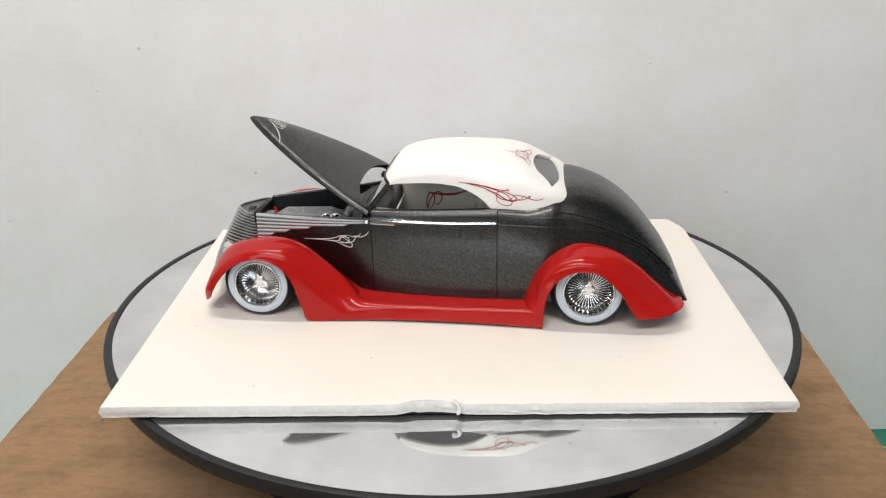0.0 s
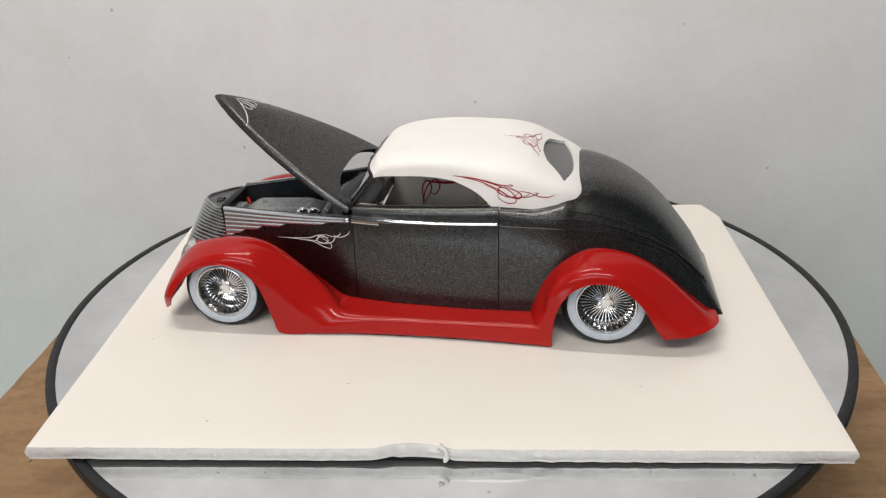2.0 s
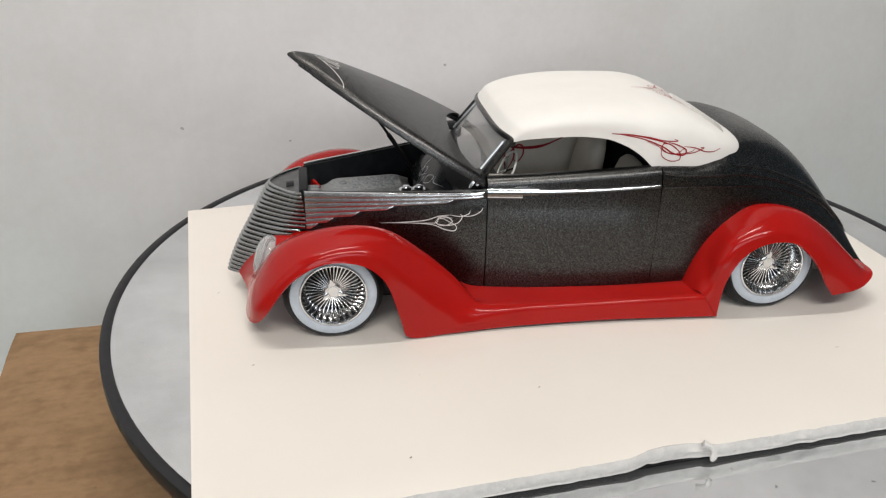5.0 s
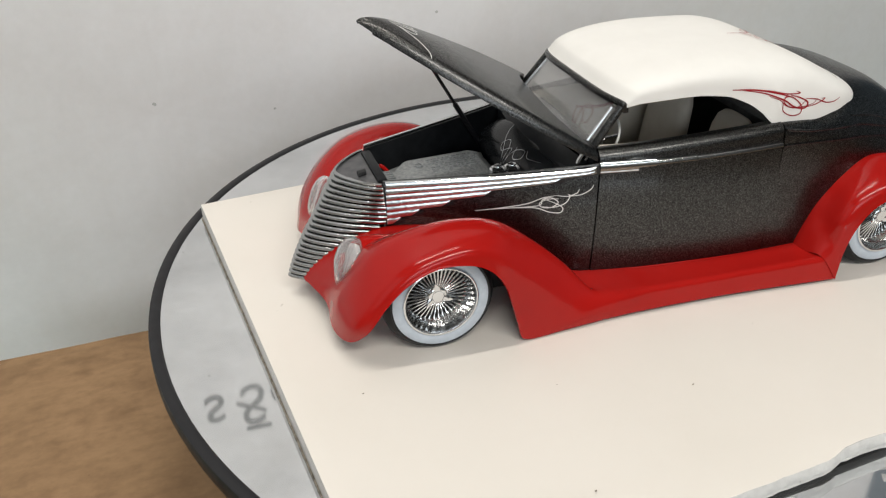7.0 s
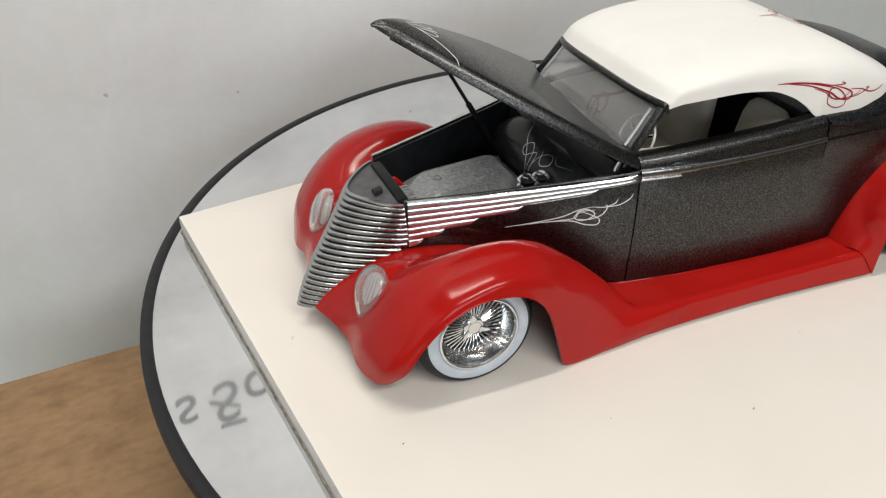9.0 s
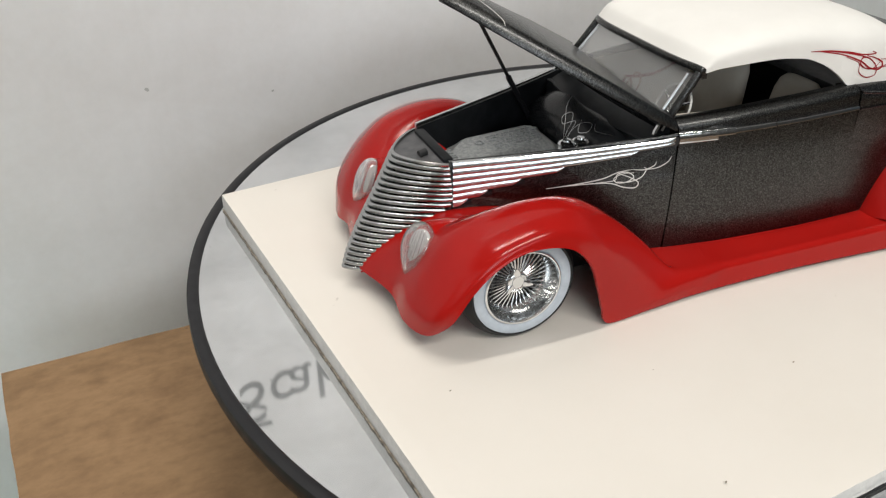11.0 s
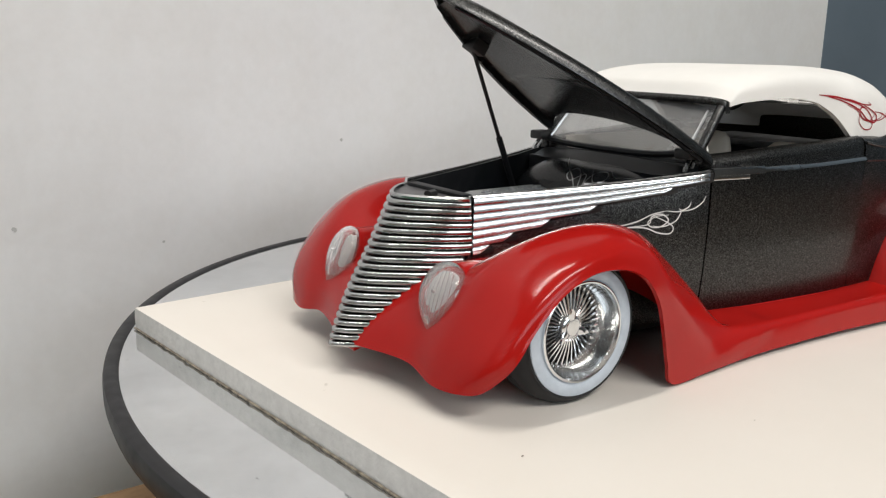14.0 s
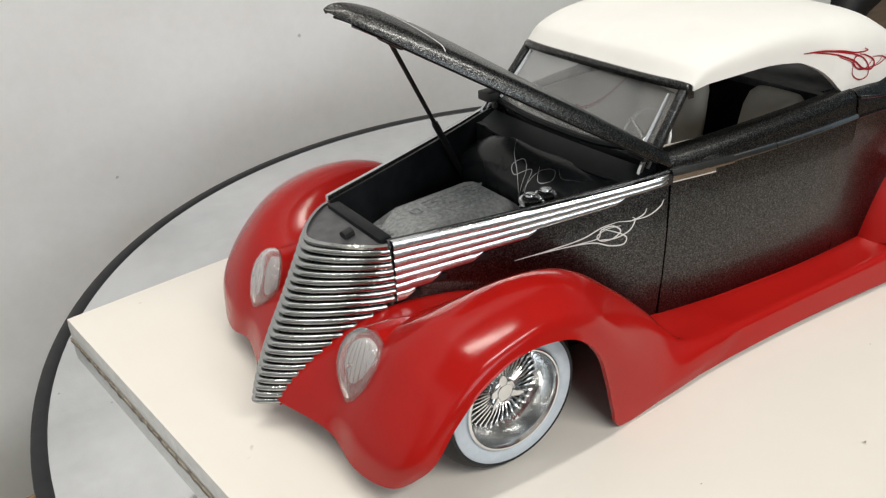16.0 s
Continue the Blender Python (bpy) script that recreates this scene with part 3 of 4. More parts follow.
xs = list(np.linspace(2.735, 9.0, 46)) + list(np.linspace(9.05, 9.5, 12))
rows = [[rear_point(x, a) for a in np.linspace(0, 1, 72)] for x in xs]
rows.insert(0, [(p[0], p[1] * 0.82, 0.72 + (p[2] - 0.72) * 0.94) for p in rows[0]])
bm = grid_bm(rows)
bmesh.ops.recalc_face_normals(bm, faces=bm.faces)
cabin = [f for f in bm.faces if f.calc_center_median().x < 4.75 and f.calc_center_median().z > 3.3 and abs(f.calc_center_median().y) < curve(((2.7, 2.2), (4.2, 2.15), (4.76, 1.85)), f.calc_center_median().x)]
bmesh.ops.delete(bm, geom=cabin, context="FACES")
rear = part("rear_body", bm, GUN, car, "gunmetal flake rear body and turtle deck")

# Twin raised bead lines run round the body, and a boot lid seam crosses the deck.
BEADS = (
    (0.034, ((2.75, 4.0), (3.58, 3.88), (4.83, 3.82), (5.84, 3.61), (6.75, 3.29), (7.79, 2.75), (8.38, 2.25), (8.9, 1.7))),
    (0.028, ((2.75, 3.62), (3.89, 3.58), (4.83, 3.52), (5.84, 3.38), (6.75, 3.10), (7.85, 2.60), (8.4, 2.08))),
    (0.022, ((4.75, 4.05), (5.46, 3.92), (6.1, 3.72), (6.76, 3.46), (7.44, 3.09), (8.17, 2.48), (9.0, 1.55))),
)
for radius, line in BEADS:
    for side in (-1, 1):
        pts = []
        for x in np.linspace(line[0][0], line[-1][0], 54):
            want = curve(line, x)
            w, top, n = width(x), curve(DECK, x), curve(FULL, x)
            f = min(max((want - 0.72) / (top - 0.72), 0.02), 0.985)
            y = w * (1 - f**n) ** (1 / n)
            pts.append((x, side * (y + radius * 0.45), want + radius * 0.3))
        part("bead_line", tube(pts, radius, 8), GUN, car)


# Doors.
def door_rows(x0, x1, n, y_in=0.5):
    rows = []
    for x in np.linspace(x0, x1, n):
        w, belt, sill = width(x), curve(BELT, x), curve(SILL, x)
        outer = [(x, -w * 0.955, 0.45), (x, -w * 0.963, 0.72), (x, -w * 0.979, 1.3), (x, -w * 0.992, 1.8), (x, -w, 2.3), (x, -w - 0.005, 3.0), (x, -w, belt - 0.1), (x, -w + 0.02, belt), (x, -w + 0.04, belt + 0.1)]
        outer += [(x, -w + 0.05 + 0.24 * (1 - math.cos(t)), sill - 0.22 + 0.24 * math.sin(t)) for t in np.linspace(0.0, 1.57, 9)]
        outer += [(x, -w + y_in, sill - 0.03), (x, -w + y_in + 0.04, sill - 0.12), (x, -w + y_in + 0.04, 0.5)]
        rows.append([tuple(p) for p in outer])
    return rows


def door():
    bm = loft(door_rows(-1.81, 2.71, 30))
    return part("door", bm, GUN, car, "gunmetal flake door panel", 45)


d = door()
flipped(d)
bm = grid_bm([[(x, width(x) - 0.56, z) for z in (0.85, 2.0, 3.0, 3.9)] for x in np.linspace(-1.7, 2.7, 8)])
part("door_card", shell(bm, 0.02), TAN, car, "tan interior door card")
bm = grid_bm([[(x, -width(x) + 0.56, z) for z in (0.85, 2.0, 3.0, 3.85)] for x in np.linspace(-1.7, 2.7, 8)])
part("door_card", shell(bm, 0.02), TAN, car, "tan interior door card")


# Cowl sides and bonnet sides.
TOPLINE = ((-6.6, 3.24), (-5.0, 3.34), (-3.2, 3.48), (-1.84, 3.62))


def side_panel():
    rows = []
    for x in np.linspace(-6.55, -1.84, 26):
        w, top = width(x), curve(TOPLINE, x)
        rows.append([(x, -w + 0.12, 0.6), (x, -w + 0.03, 1.6), (x, -w, 2.4), (x, -w + 0.02, top - 0.05), (x, -w + 0.05, top), (x, -w + 0.10, top), (x, -w + 0.12, top - 0.05), (x, -w + 0.12, 0.6)])
    bm = loft(rows)
    for f in bm.faces:
        f.material_index = 1 if f.calc_center_median().y > -width(f.calc_center_median().x) + 0.085 else 0
    return part("bonnet_side", bm, (GUN, BAY), car, "gunmetal bonnet side panel", 30)


flipped(side_panel()).location = (0.0, 0.12 * U, 0.0)


def half_round(p, h, d):
    """Section of a raised half-round strip of half height h and depth d at a point of the near side."""
    arc = [(p[0], p[1] - d * f, p[2] + h * g) for f, g in ((0.3, -1.02), (0.97, -1.0), (1.1, -0.92), (1.08, -0.66), (0.98, -0.15), (0.78, 0.35), (0.52, 0.78), (0.3, 1.0))]
    return [(p[0], p[1] + 0.06, p[2] - h)] + arc + [(p[0], p[1] + 0.06, p[2] + h)]


# Bright stepped spear along each bonnet side: six ribs of falling length.
def spear():
    ends = (-1.92, -1.92, -2.68, -4.2, -5.1, -5.78, -6.2)
    for i, end in enumerate(ends):
        pts = []
        for x in list(np.linspace(-6.52, end - 0.2, 22)) + [end - 0.1, end]:
            f = (x + 6.52) / 4.6
            top = curve(TOPLINE, x) - 0.07
            pitch = 0.15 - 0.075 * f
            pts.append((x, -width(x) - 0.035, top - pitch * i))
        rings = []
        for k, p in enumerate(pts):
            f = (p[0] + 6.52) / 4.6
            h = 0.077 - 0.037 * f
            d = 0.05 if k < len(pts) - 1 else 0.02
            cut = (1.0, 0.6, 0.2)[max(0, k - len(pts) + 3)] if end < -2 else 1.0
            rings.append(half_round((p[0], p[1], p[2] + h * (1 - cut)), h * cut, d))
        o = part("spear_rib", loft(rings), SPEAR, car, "chrome rib of the bonnet side spear", 50)
        flipped(o).location = (0.0, 0.14 * U, 0.05 * U)
        # Black strip draws in the shadow gap and black wash below each rib.
        shade = []
        for x in np.linspace(-6.52, end + 0.07, 24):
            f = (x + 6.52) / 4.6
            low = curve(TOPLINE, x) - 0.07 - (0.15 - 0.075 * f) * i - 0.076 + 0.034 * f
            y = -width(x)
            shade.append([(x, y + 0.04, low - 0.045), (x, y - 0.045, low - 0.045), (x, y - 0.06, low - 0.02), (x, y - 0.06, low + 0.06), (x, y + 0.04, low + 0.06)])
        flipped(part("spear_backing", loft(shade), BLACK, car, "black strip drawing the shadow gap and black wash under the chrome spear", 50)).location = (0.0, 0.12 * U, 0.0)


spear()

# Chrome strip along the door belt.
for x0, x1, h, out in ((-1.84, -0.95, 0.115, 0.05), (-1.84, -0.55, 0.075, 0.06), (-0.55, 0.46, 0.05, 0.05), (0.48, 2.68, 0.04, 0.045)):
    rings = []
    for x in np.linspace(x0, x1, 14):
        y, z = -width(x) - 0.01, curve(BELT, x) - (0.045 if h > 0.1 else 0.0)
        rings.append(half_round((x, y, z), h, out))
    flipped(part("belt_moulding", loft(rings), CHROME, car, "chrome belt moulding", 50))

# Roof.
RIDGE = ((-1.42, 4.98), (-1.15, 5.26), (-0.6, 5.44), (0.0, 5.53), (0.8, 5.59), (1.5, 5.60), (2.2, 5.60), (2.9, 5.56), (3.5, 5.43), (4.05, 5.19), (4.45, 4.98), (4.9, 4.76), (5.5, 4.40))
RIM = ((-1.15, 4.79), (-0.8, 4.87), (0.4, 4.95), (1.2, 4.88), (1.8, 4.66), (2.2, 4.40), (2.5, 4.12), (2.62, 4.06), (3.6, 4.02), (4.6, 3.98), (5.3, 3.95))
RIMW = ((-1.3, 2.12), (0.0, 2.34), (1.2, 2.42), (2.2, 2.52), (2.62, 2.60), (3.4, 2.60), (4.3, 2.52), (4.85, 2.34), (5.2, 2.06), (5.42, 1.68))


def roof_point(s, a):
    """s runs from the windscreen header (0) to the rear edge (1); a from the near drip edge to the ridge (0..1)."""
    xr = -1.42 + s * 6.92
    xe = -1.14 + s * 6.54
    w = curve(RIMW, xe)
    zr, ze = curve(RIDGE, xr), curve(RIM, xe)
    n = 5.0
    c = math.cos(a * math.pi / 2)
    q = math.sin(a * math.pi / 2)
    y = -w * c ** (2 / n)
    z = ze + (zr - ze) * q ** (2 / n)
    x = xe + (xr - xe) * (1 - c ** 2)
    return (x, y, z)


FAR = 1.06  # the roof sits a little towards the far side


def roof_grid(ns=60, na=26):
    rows = []
    for s in np.linspace(0, 1, ns):
        half = [roof_point(s, a) for a in np.linspace(0, 1, na)]
        rows.append(half + [(p[0], -p[1] * FAR, p[2]) for p in half[-2::-1]])
    return rows


def in_rear_window(p):
    """The rear window: wide and pointed below, rounded above."""
    y = p[1] + 0.2
    v = (4.92 - 0.18 * (y / 1.4) ** 2 - p[0]) / 1.06
    if not 0 < v < 1:
        return False
    half = 1.9 - 1.25 * v + 0.25 * v * v
    if v > 0.7:
        half *= math.sqrt(1 - ((v - 0.7) / 0.3) ** 2) * 0.6 + 0.4 * (1 - (v - 0.7) / 0.3)
    return abs(y) < half


bm = grid_bm(roof_grid(230, 84))
gone = [f for f in bm.faces if in_rear_window(f.calc_center_median())]
bmesh.ops.delete(bm, geom=gone, context="FACES")
rim_verts = [v for v in bm.verts if any(e.is_boundary for e in v.link_edges) and 3.6 < v.co.x < 5.2 and -2.15 < v.co.y < 1.9]
for _ in range(8):
    moved = []
    for v in rim_verts:
        near = [e.other_vert(v).co for e in v.link_edges if e.is_boundary]
        moved.append((near[0] + near[1]) / 2 if len(near) == 2 else v.co.copy())
    for v, co in zip(rim_verts, moved):
        v.co = co
shell(bm, 0.14)
roof = part("roof", bm, ROOF, car, "smooth white hardtop roof")
bm = grid_bm([[(p[0] - 0.05, p[1] * 0.96, p[2] - 0.17) for p in row[5:-5]] for row in roof_grid()[2:38]])
part("headliner", bm, BLACK, car, "black headliner")
bm = grid_bm([[(p[0] - 0.05, p[1], p[2] - 0.08) for p in row[9:-9]] for row in roof_grid()[43:59]])
o = part("rear_window", bm, GLASS, car, "clear rear window")
o.visible_shadow = False

# Windscreen with a grey frame.
TOP = [(-1.26, -2.0, 4.70), (-1.34, -1.0, 4.88), (-1.38, 0, 4.93), (-1.32, 1.1, 4.90), (-1.2, 2.2, 4.76)]
LOW = [(-1.88, -2.08, 3.92), (-2.1, -1.1, 3.80), (-2.16, 0, 3.78), (-2.1, 1.2, 3.78), (-1.95, 2.3, 3.82)]
front = roof_grid()[0]
rings = [[(p[0] + dx, p[1] * 0.985, p[2] + dz) for dx, dz in ((0.06, 0.0), (-0.05, 0.01), (-0.085, -0.03), (-0.095, -0.085), (-0.07, -0.135), (0.06, -0.13))] for p in front]
part("windscreen_header", loft(rings), GUN, car, "gunmetal windscreen header")
part("windscreen_sill", tube(spline(LOW, 24), 0.07, 8), BAY, car)
for k in (0, -1):
    part("windscreen_pillar", tube([(LOW[k][0], LOW[k][1], LOW[k][2] - 0.2), LOW[k], TOP[k], (TOP[k][0] + 0.05, TOP[k][1], TOP[k][2] + 0.08)], 0.095, 10), GUN, car, "gunmetal windscreen pillar")
    inset = 0.22 if k == 0 else -0.22
    part("windscreen_trim", tube([(LOW[k][0] - 0.04, LOW[k][1] + inset, LOW[k][2] + 0.08), (TOP[k][0] - 0.06, TOP[k][1] + inset, TOP[k][2])], 0.032, 6), SATIN, car)
a, b = spline(LOW, 20), spline(TOP, 20)
o = part("windscreen", shell(grid_bm([[tuple(p) for p in a], [tuple(p) for p in b]]), 0.03), GLASS, car, "clear windscreen glass")
o.visible_shadow = False

# Cowl and firewall, with a domed dark cover carrying a pinstripe.
rows = []
for f in np.linspace(0, 1, 8):
    x = -2.05 - 0.5 * f
    rows.append([(x - 0.25 * (1 - (2 * t - 1) ** 2), (2 * t - 1) * (2.2 - 0.1 * f), 3.62 - 0.16 * f + (0.10 - 0.04 * f) * (1 - (2 * t - 1) ** 2)) for t in np.linspace(0, 1, 24)])
part("cowl_top", shell(grid_bm(rows), 0.06), BAY, car, "dark cowl top under the bonnet hinge")
part("firewall", box(-2.62, -2.5, -2.1, 2.1, 0.9, 3.5, 0.03), BAY, car, "dark firewall")
rows = []
for t in np.linspace(-1, 1, 26):
    rows.append([(-2.52 - 0.95 * math.sin(a) * (1 - 0.25 * t * t), 1.95 * t, 2.72 + 0.85 * math.cos(a) * (1 - 0.5 * t ** 4)) for a in np.linspace(0, 1.9, 14)])
tank = part("firewall_cover", shell(grid_bm(rows), 0.05), COVER, car, "dark domed cover with a white pinstripe")

# Bonnet, propped open on a hinge by the cowl.
HINGE = pose(-1.862 * U, 0, 3.878 * U, 3.9, 29.88, 0)
BONNET = 5.656


def bonnet_point(u, a):
    """u from the hinge (0) to the tip along minus x; a from the near edge over the crown to the far edge."""
    f = u / BONNET
    w = 2.476 * max(0.0, 1 - f**1.583) ** 0.842
    crown = (0.45 - 0.18 * (1 - f)) * max(0.0, 1 - f**6) ** 0.5
    r = min(0.26, 0.8 * crown, 0.7 * w)
    q = 2 * min(a, 1 - a)
    y1, z1 = w - r * (1 - math.cos(1.31)), r * math.sin(1.31)
    if q < 0.5:
        y, z = w - r * (1 - math.cos(2.62 * q)), r * math.sin(2.62 * q)
    else:
        y = y1 * (1 - q) * 2
        z = z1 + (crown - z1) * (1 - (1 - q) ** 2 * 4)
    y = -y if a < 0.5 else y
    back = 0.85 * (1 - f) ** 2 * (1 - abs(y / max(w, 0.01)) ** 3)
    return (-u - back, y, z)


bm = grid_bm([[bonnet_point(u, a) for a in np.linspace(0, 1, 44)] for u in list(np.linspace(0, 5.1, 40)) + list(np.linspace(5.16, 5.65, 14))])
shell(bm, 0.07)
bonnet = part("bonnet", bm, GUN, car, "gunmetal flake bonnet raised on its prop")
bonnet.matrix_basis = HINGE
rows = []
for u in list(np.linspace(0.1, 2.0, 12)) + list(np.linspace(2.12, 5.3, 22)):
    low = 0.0 if u < 2.05 else 0.04
    rows.append([(p[0], p[1] * 0.90, 0.92 * p[2] - 0.06 - low) for p in (bonnet_point(u, a) for a in np.linspace(0.06, 0.94, 24))])
part("inner_panel", shell(grid_bm(rows), 0.03), COVER, bonnet, "dark grey inner panel")
for y0 in (-1, 1):
    pts = [bonnet_point(u, 0.5 - 0.47 * (1 if y0 < 0 else -1)) for u in np.linspace(0.1, 4.9, 24)]
    part("edge_rib", tube([(p[0], p[1] * 0.92, p[2] - 0.03) for p in pts], 0.045, 6), BAY, bonnet)
part("prop_bracket", box(-3.95, -3.6, 0.75, 1.15, -0.1, 0.16, 0.04), BLACK, bonnet)
for side, reach in ((-1, 2.06), (1, 2.42)):
    for off in (0, 0.16):
        part("hinge_link", tube([(-2.30 + off, side * (reach + 0.02), 3.30), (-2.2 + off, side * reach, 3.62), (-2.02 + off, side * (reach - 0.04), 3.86)], 0.05, 6), CHROME, car, "chrome hinge link")
    part("hinge_block", box(-2.25, -1.85, side * (reach - 0.08) - 0.2, side * (reach - 0.08) + 0.2, 3.8, 4.0, 0.05), BLACK, car)
rod_top = HINGE @ Vector((-3.78 * U, 0.95 * U, -0.06 * U)) / U
part("gas_strut", tube([(-3.0, 1.9, 2.3), tuple(Vector((-3.0, 1.9, 2.3)).lerp(rod_top, 0.48))], 0.068, 8), BLACK, car, "black bonnet prop strut")
part("strut_rod", tube([tuple(Vector((-3.0, 1.9, 2.3)).lerp(rod_top, 0.46)), tuple(rod_top)], 0.042, 8), BLACK, car)

# Grille: a vee of bright horizontal bars.
GR_RIDGE = ((0.50, -8.72), (0.9, -8.60), (1.5, -8.34), (2.2, -7.95), (2.8, -7.62), (3.16, -7.42))
GR_SIDE_X = ((0.50, -8.42), (1.0, -8.12), (1.5, -7.6), (1.9, -7.05), (2.2, -6.60), (2.3, -6.53), (3.2, -6.60))
GR_SIDE_Y = ((0.50, 0.24), (1.0, 0.42), (1.5, 0.66), (1.9, 0.86), (2.2, 0.98), (3.2, 1.0))


def grille_line(z, out=0.0, n=11):
    xr, xs_, ys_ = curve(GR_RIDGE, z) - out, curve(GR_SIDE_X, z), curve(GR_SIDE_Y, z) + out * 0.6
    near = []
    blunt = 0.2
    for f in np.linspace(0, 1, n):
        ahead = (math.hypot(1, blunt) - math.hypot(1 - f, blunt)) / (math.hypot(1, blunt) - blunt)
        near.append((xs_ + (xr - xs_) * ahead, -ys_ * (1 - f ** 1.35), z))
    return near + [(p[0], -p[1], z) for p in near[-2::-1]]


bm = grid_bm([grille_line(z, -0.05) for z in np.linspace(0.58, 3.16, 20)])
grille = part("grille", bm, BLACK, car, "bright vee-shaped waterfall grille")
NBAR = 21
for i in range(NBAR):
    z = 0.64 + i * (3.1 - 0.64) / (NBAR - 1)
    rings = []
    line0 = grille_line(z, -0.06, 15)
    line1 = grille_line(z, 0.15, 15)
    for a, b in zip(line0, line1):
        rings.append([(a[0] + (b[0] - a[0]) * q, a[1] + (b[1] - a[1]) * q, z + 0.051 * h) for q, h in ((0, -0.95), (0.7, -0.97), (0.9, -0.8), (0.985, -0.4), (1.0, 0.1), (0.95, 0.55), (0.8, 0.88), (0.5, 1.0), (0, 0.95))])
    part("grille_bar", loft(rings), BAR, grille, "", 60)
rows = [grille_line(3.17, 0.04), [(-6.62 + 0.0 * p[0], p[1], 3.2) for p in grille_line(3.17, 0.04)]]
part("grille_top", shell(grid_bm(rows), 0.05), PEWTER, car, "grey grille top panel", 30)
part("grille_top_rim", tube([(p[0], p[1], 3.2) for p in grille_line(3.17, 0.06, 15)], 0.045, 6), BAR, car, "raised bright edge of the grille top")
part("radiator_support", box(-6.66, -6.42, -0.9, 0.9, 2.9, 3.27, 0.05), BAY, car, "dark radiator support bar")
part("bonnet_latch", loft([[(x, y + 0.12 * math.cos(a), 3.22 + 0.07 * math.sin(a)) for a in np.linspace(0, 6.28, 8, endpoint=False)] for x, y in ((-7.0, -0.32), (-6.8, -0.24))]), BLACK, car)

# Engine.
engine = part("engine", loft([[(x, y * w - 0.1 + 0.12 * (x + 4.7), z) for y, z in ((-0.95, 2.2), (-0.93, 2.78), (-0.86, 2.85), (-0.58, 3.07 - d), (-0.5, 3.1 - d), (0.5, 3.1 - d), (0.58, 3.07 - d), (0.86, 2.85), (0.93, 2.78), (0.95, 2.2))] for x, w, d in ((-6.3, 0.72, 0.34), (-6.22, 0.76, 0.28), (-5.72, 1.0, 0.02), (-5.6, 1.02, 0.0), (-4.0, 1.02, 0.02), (-3.85, 1.0, 0.06), (-3.55, 0.84, 0.3))]), SILVER, car, "silver painted engine cover", 20)
part("thermostat_housing", box(-6.4, -6.12, -0.72, 0.12, 2.6, 3.0, 0.05), SILVER, car, "silver ribbed housing ahead of the engine")
for y in np.linspace(-0.62, 0.02, 6):
    part("housing_rib", box(-6.42, -6.11, y - 0.025, y + 0.025, 2.9, 3.03, 0.01), SILVER, engine)
part("engine_block", box(-6.0, -3.6, -0.8, 0.8, 0.9, 2.4, 0.1), SILVER, car)
rows_rng = random.Random(11)
for r in range(7):
    x = -5.2
    while x < -4.0:
        step = rows_rng.uniform(0.05, 0.16)
        y = 0.36 - 0.115 * r - 0.1 + 0.12 * (x + 4.7)
        part("raised_mark", box(x, x + step, y - 0.016, y + 0.016, 3.085, 3.112), SILVER, engine)
        x += step + 0.05
part("round_badge", lathe_z([(0.07, 3.09), (0.075, 3.125), (0.11, 3.125), (0.115, 3.09)], 20), SILVER, engine).location = (-5.45 * U, -0.05 * U, 0)
for x, y, z in ((-5.0, -1.05, 2.62), (-4.3, -0.98, 2.62)):
    part("cover_bolt", tube([(x, y + 0.1, z), (x, y - 0.06, z + 0.02)], 0.07, 10), GREY, engine)
for x, y in ((-3.8, -1.1), (-3.45, -1.1)):
    part("filler_cap", lathe_z([(0.0, 2.6), (0.13, 2.6), (0.13, 3.05), (0.2, 3.07), (0.215, 3.11), (0.2, 3.15), (0.12, 3.17), (0.12, 3.21), (0.19, 3.23), (0.21, 3.27), (0.2, 3.32), (0.15, 3.36), (0.1, 3.37), (0.09, 3.4), (0.0, 3.41)], 24), WIRE, car, "chrome filler cap").location = (x * U, y * U, -0.0008)
part("hose", tube(spline([(-3.4, -1.4, 2.5), (-3.1, -1.5, 3.1), (-2.9, -1.2, 3.2), (-2.8, -0.9, 2.8)], 16), 0.1, 8), BLACK, car)
part("red_wire", tube(spline([(-6.3, 0.62, 2.4), (-6.3, 0.6, 2.75), (-6.26, 0.5, 2.98), (-6.1, 0.3, 2.85)], 10), 0.05, 6), RED, car, "red hose behind the radiator")

# Interior.
part("tail_pan", loft([[(x, y, z) for y, z in ((-1.9 * k, 0.3), (-2.0 * k, 0.85), (2.0 * k, 0.85), (1.9 * k, 0.3))] for x, k in ((8.7, 1.0), (9.25, 1.0), (9.38, 0.94))]), BLACK, car, "black rear chassis pan")
# Unseen black box added to keep light from passing under the body.
part("floor_pan", box(-6.4, 8.8, -1.75, 1.75, 0.36, 0.86, 0.05), BLACK, car, "black box under the body that blocks light")
part("cabin_floor", box(-2.4, 4.4, -2.1, 2.1, 0.87, 0.95), BLACK, car)
part("dashboard", box(-1.95, -1.35, -2.05, 2.05, 3.1, 3.7, 0.12), COVER, car, "dark grey dashboard")


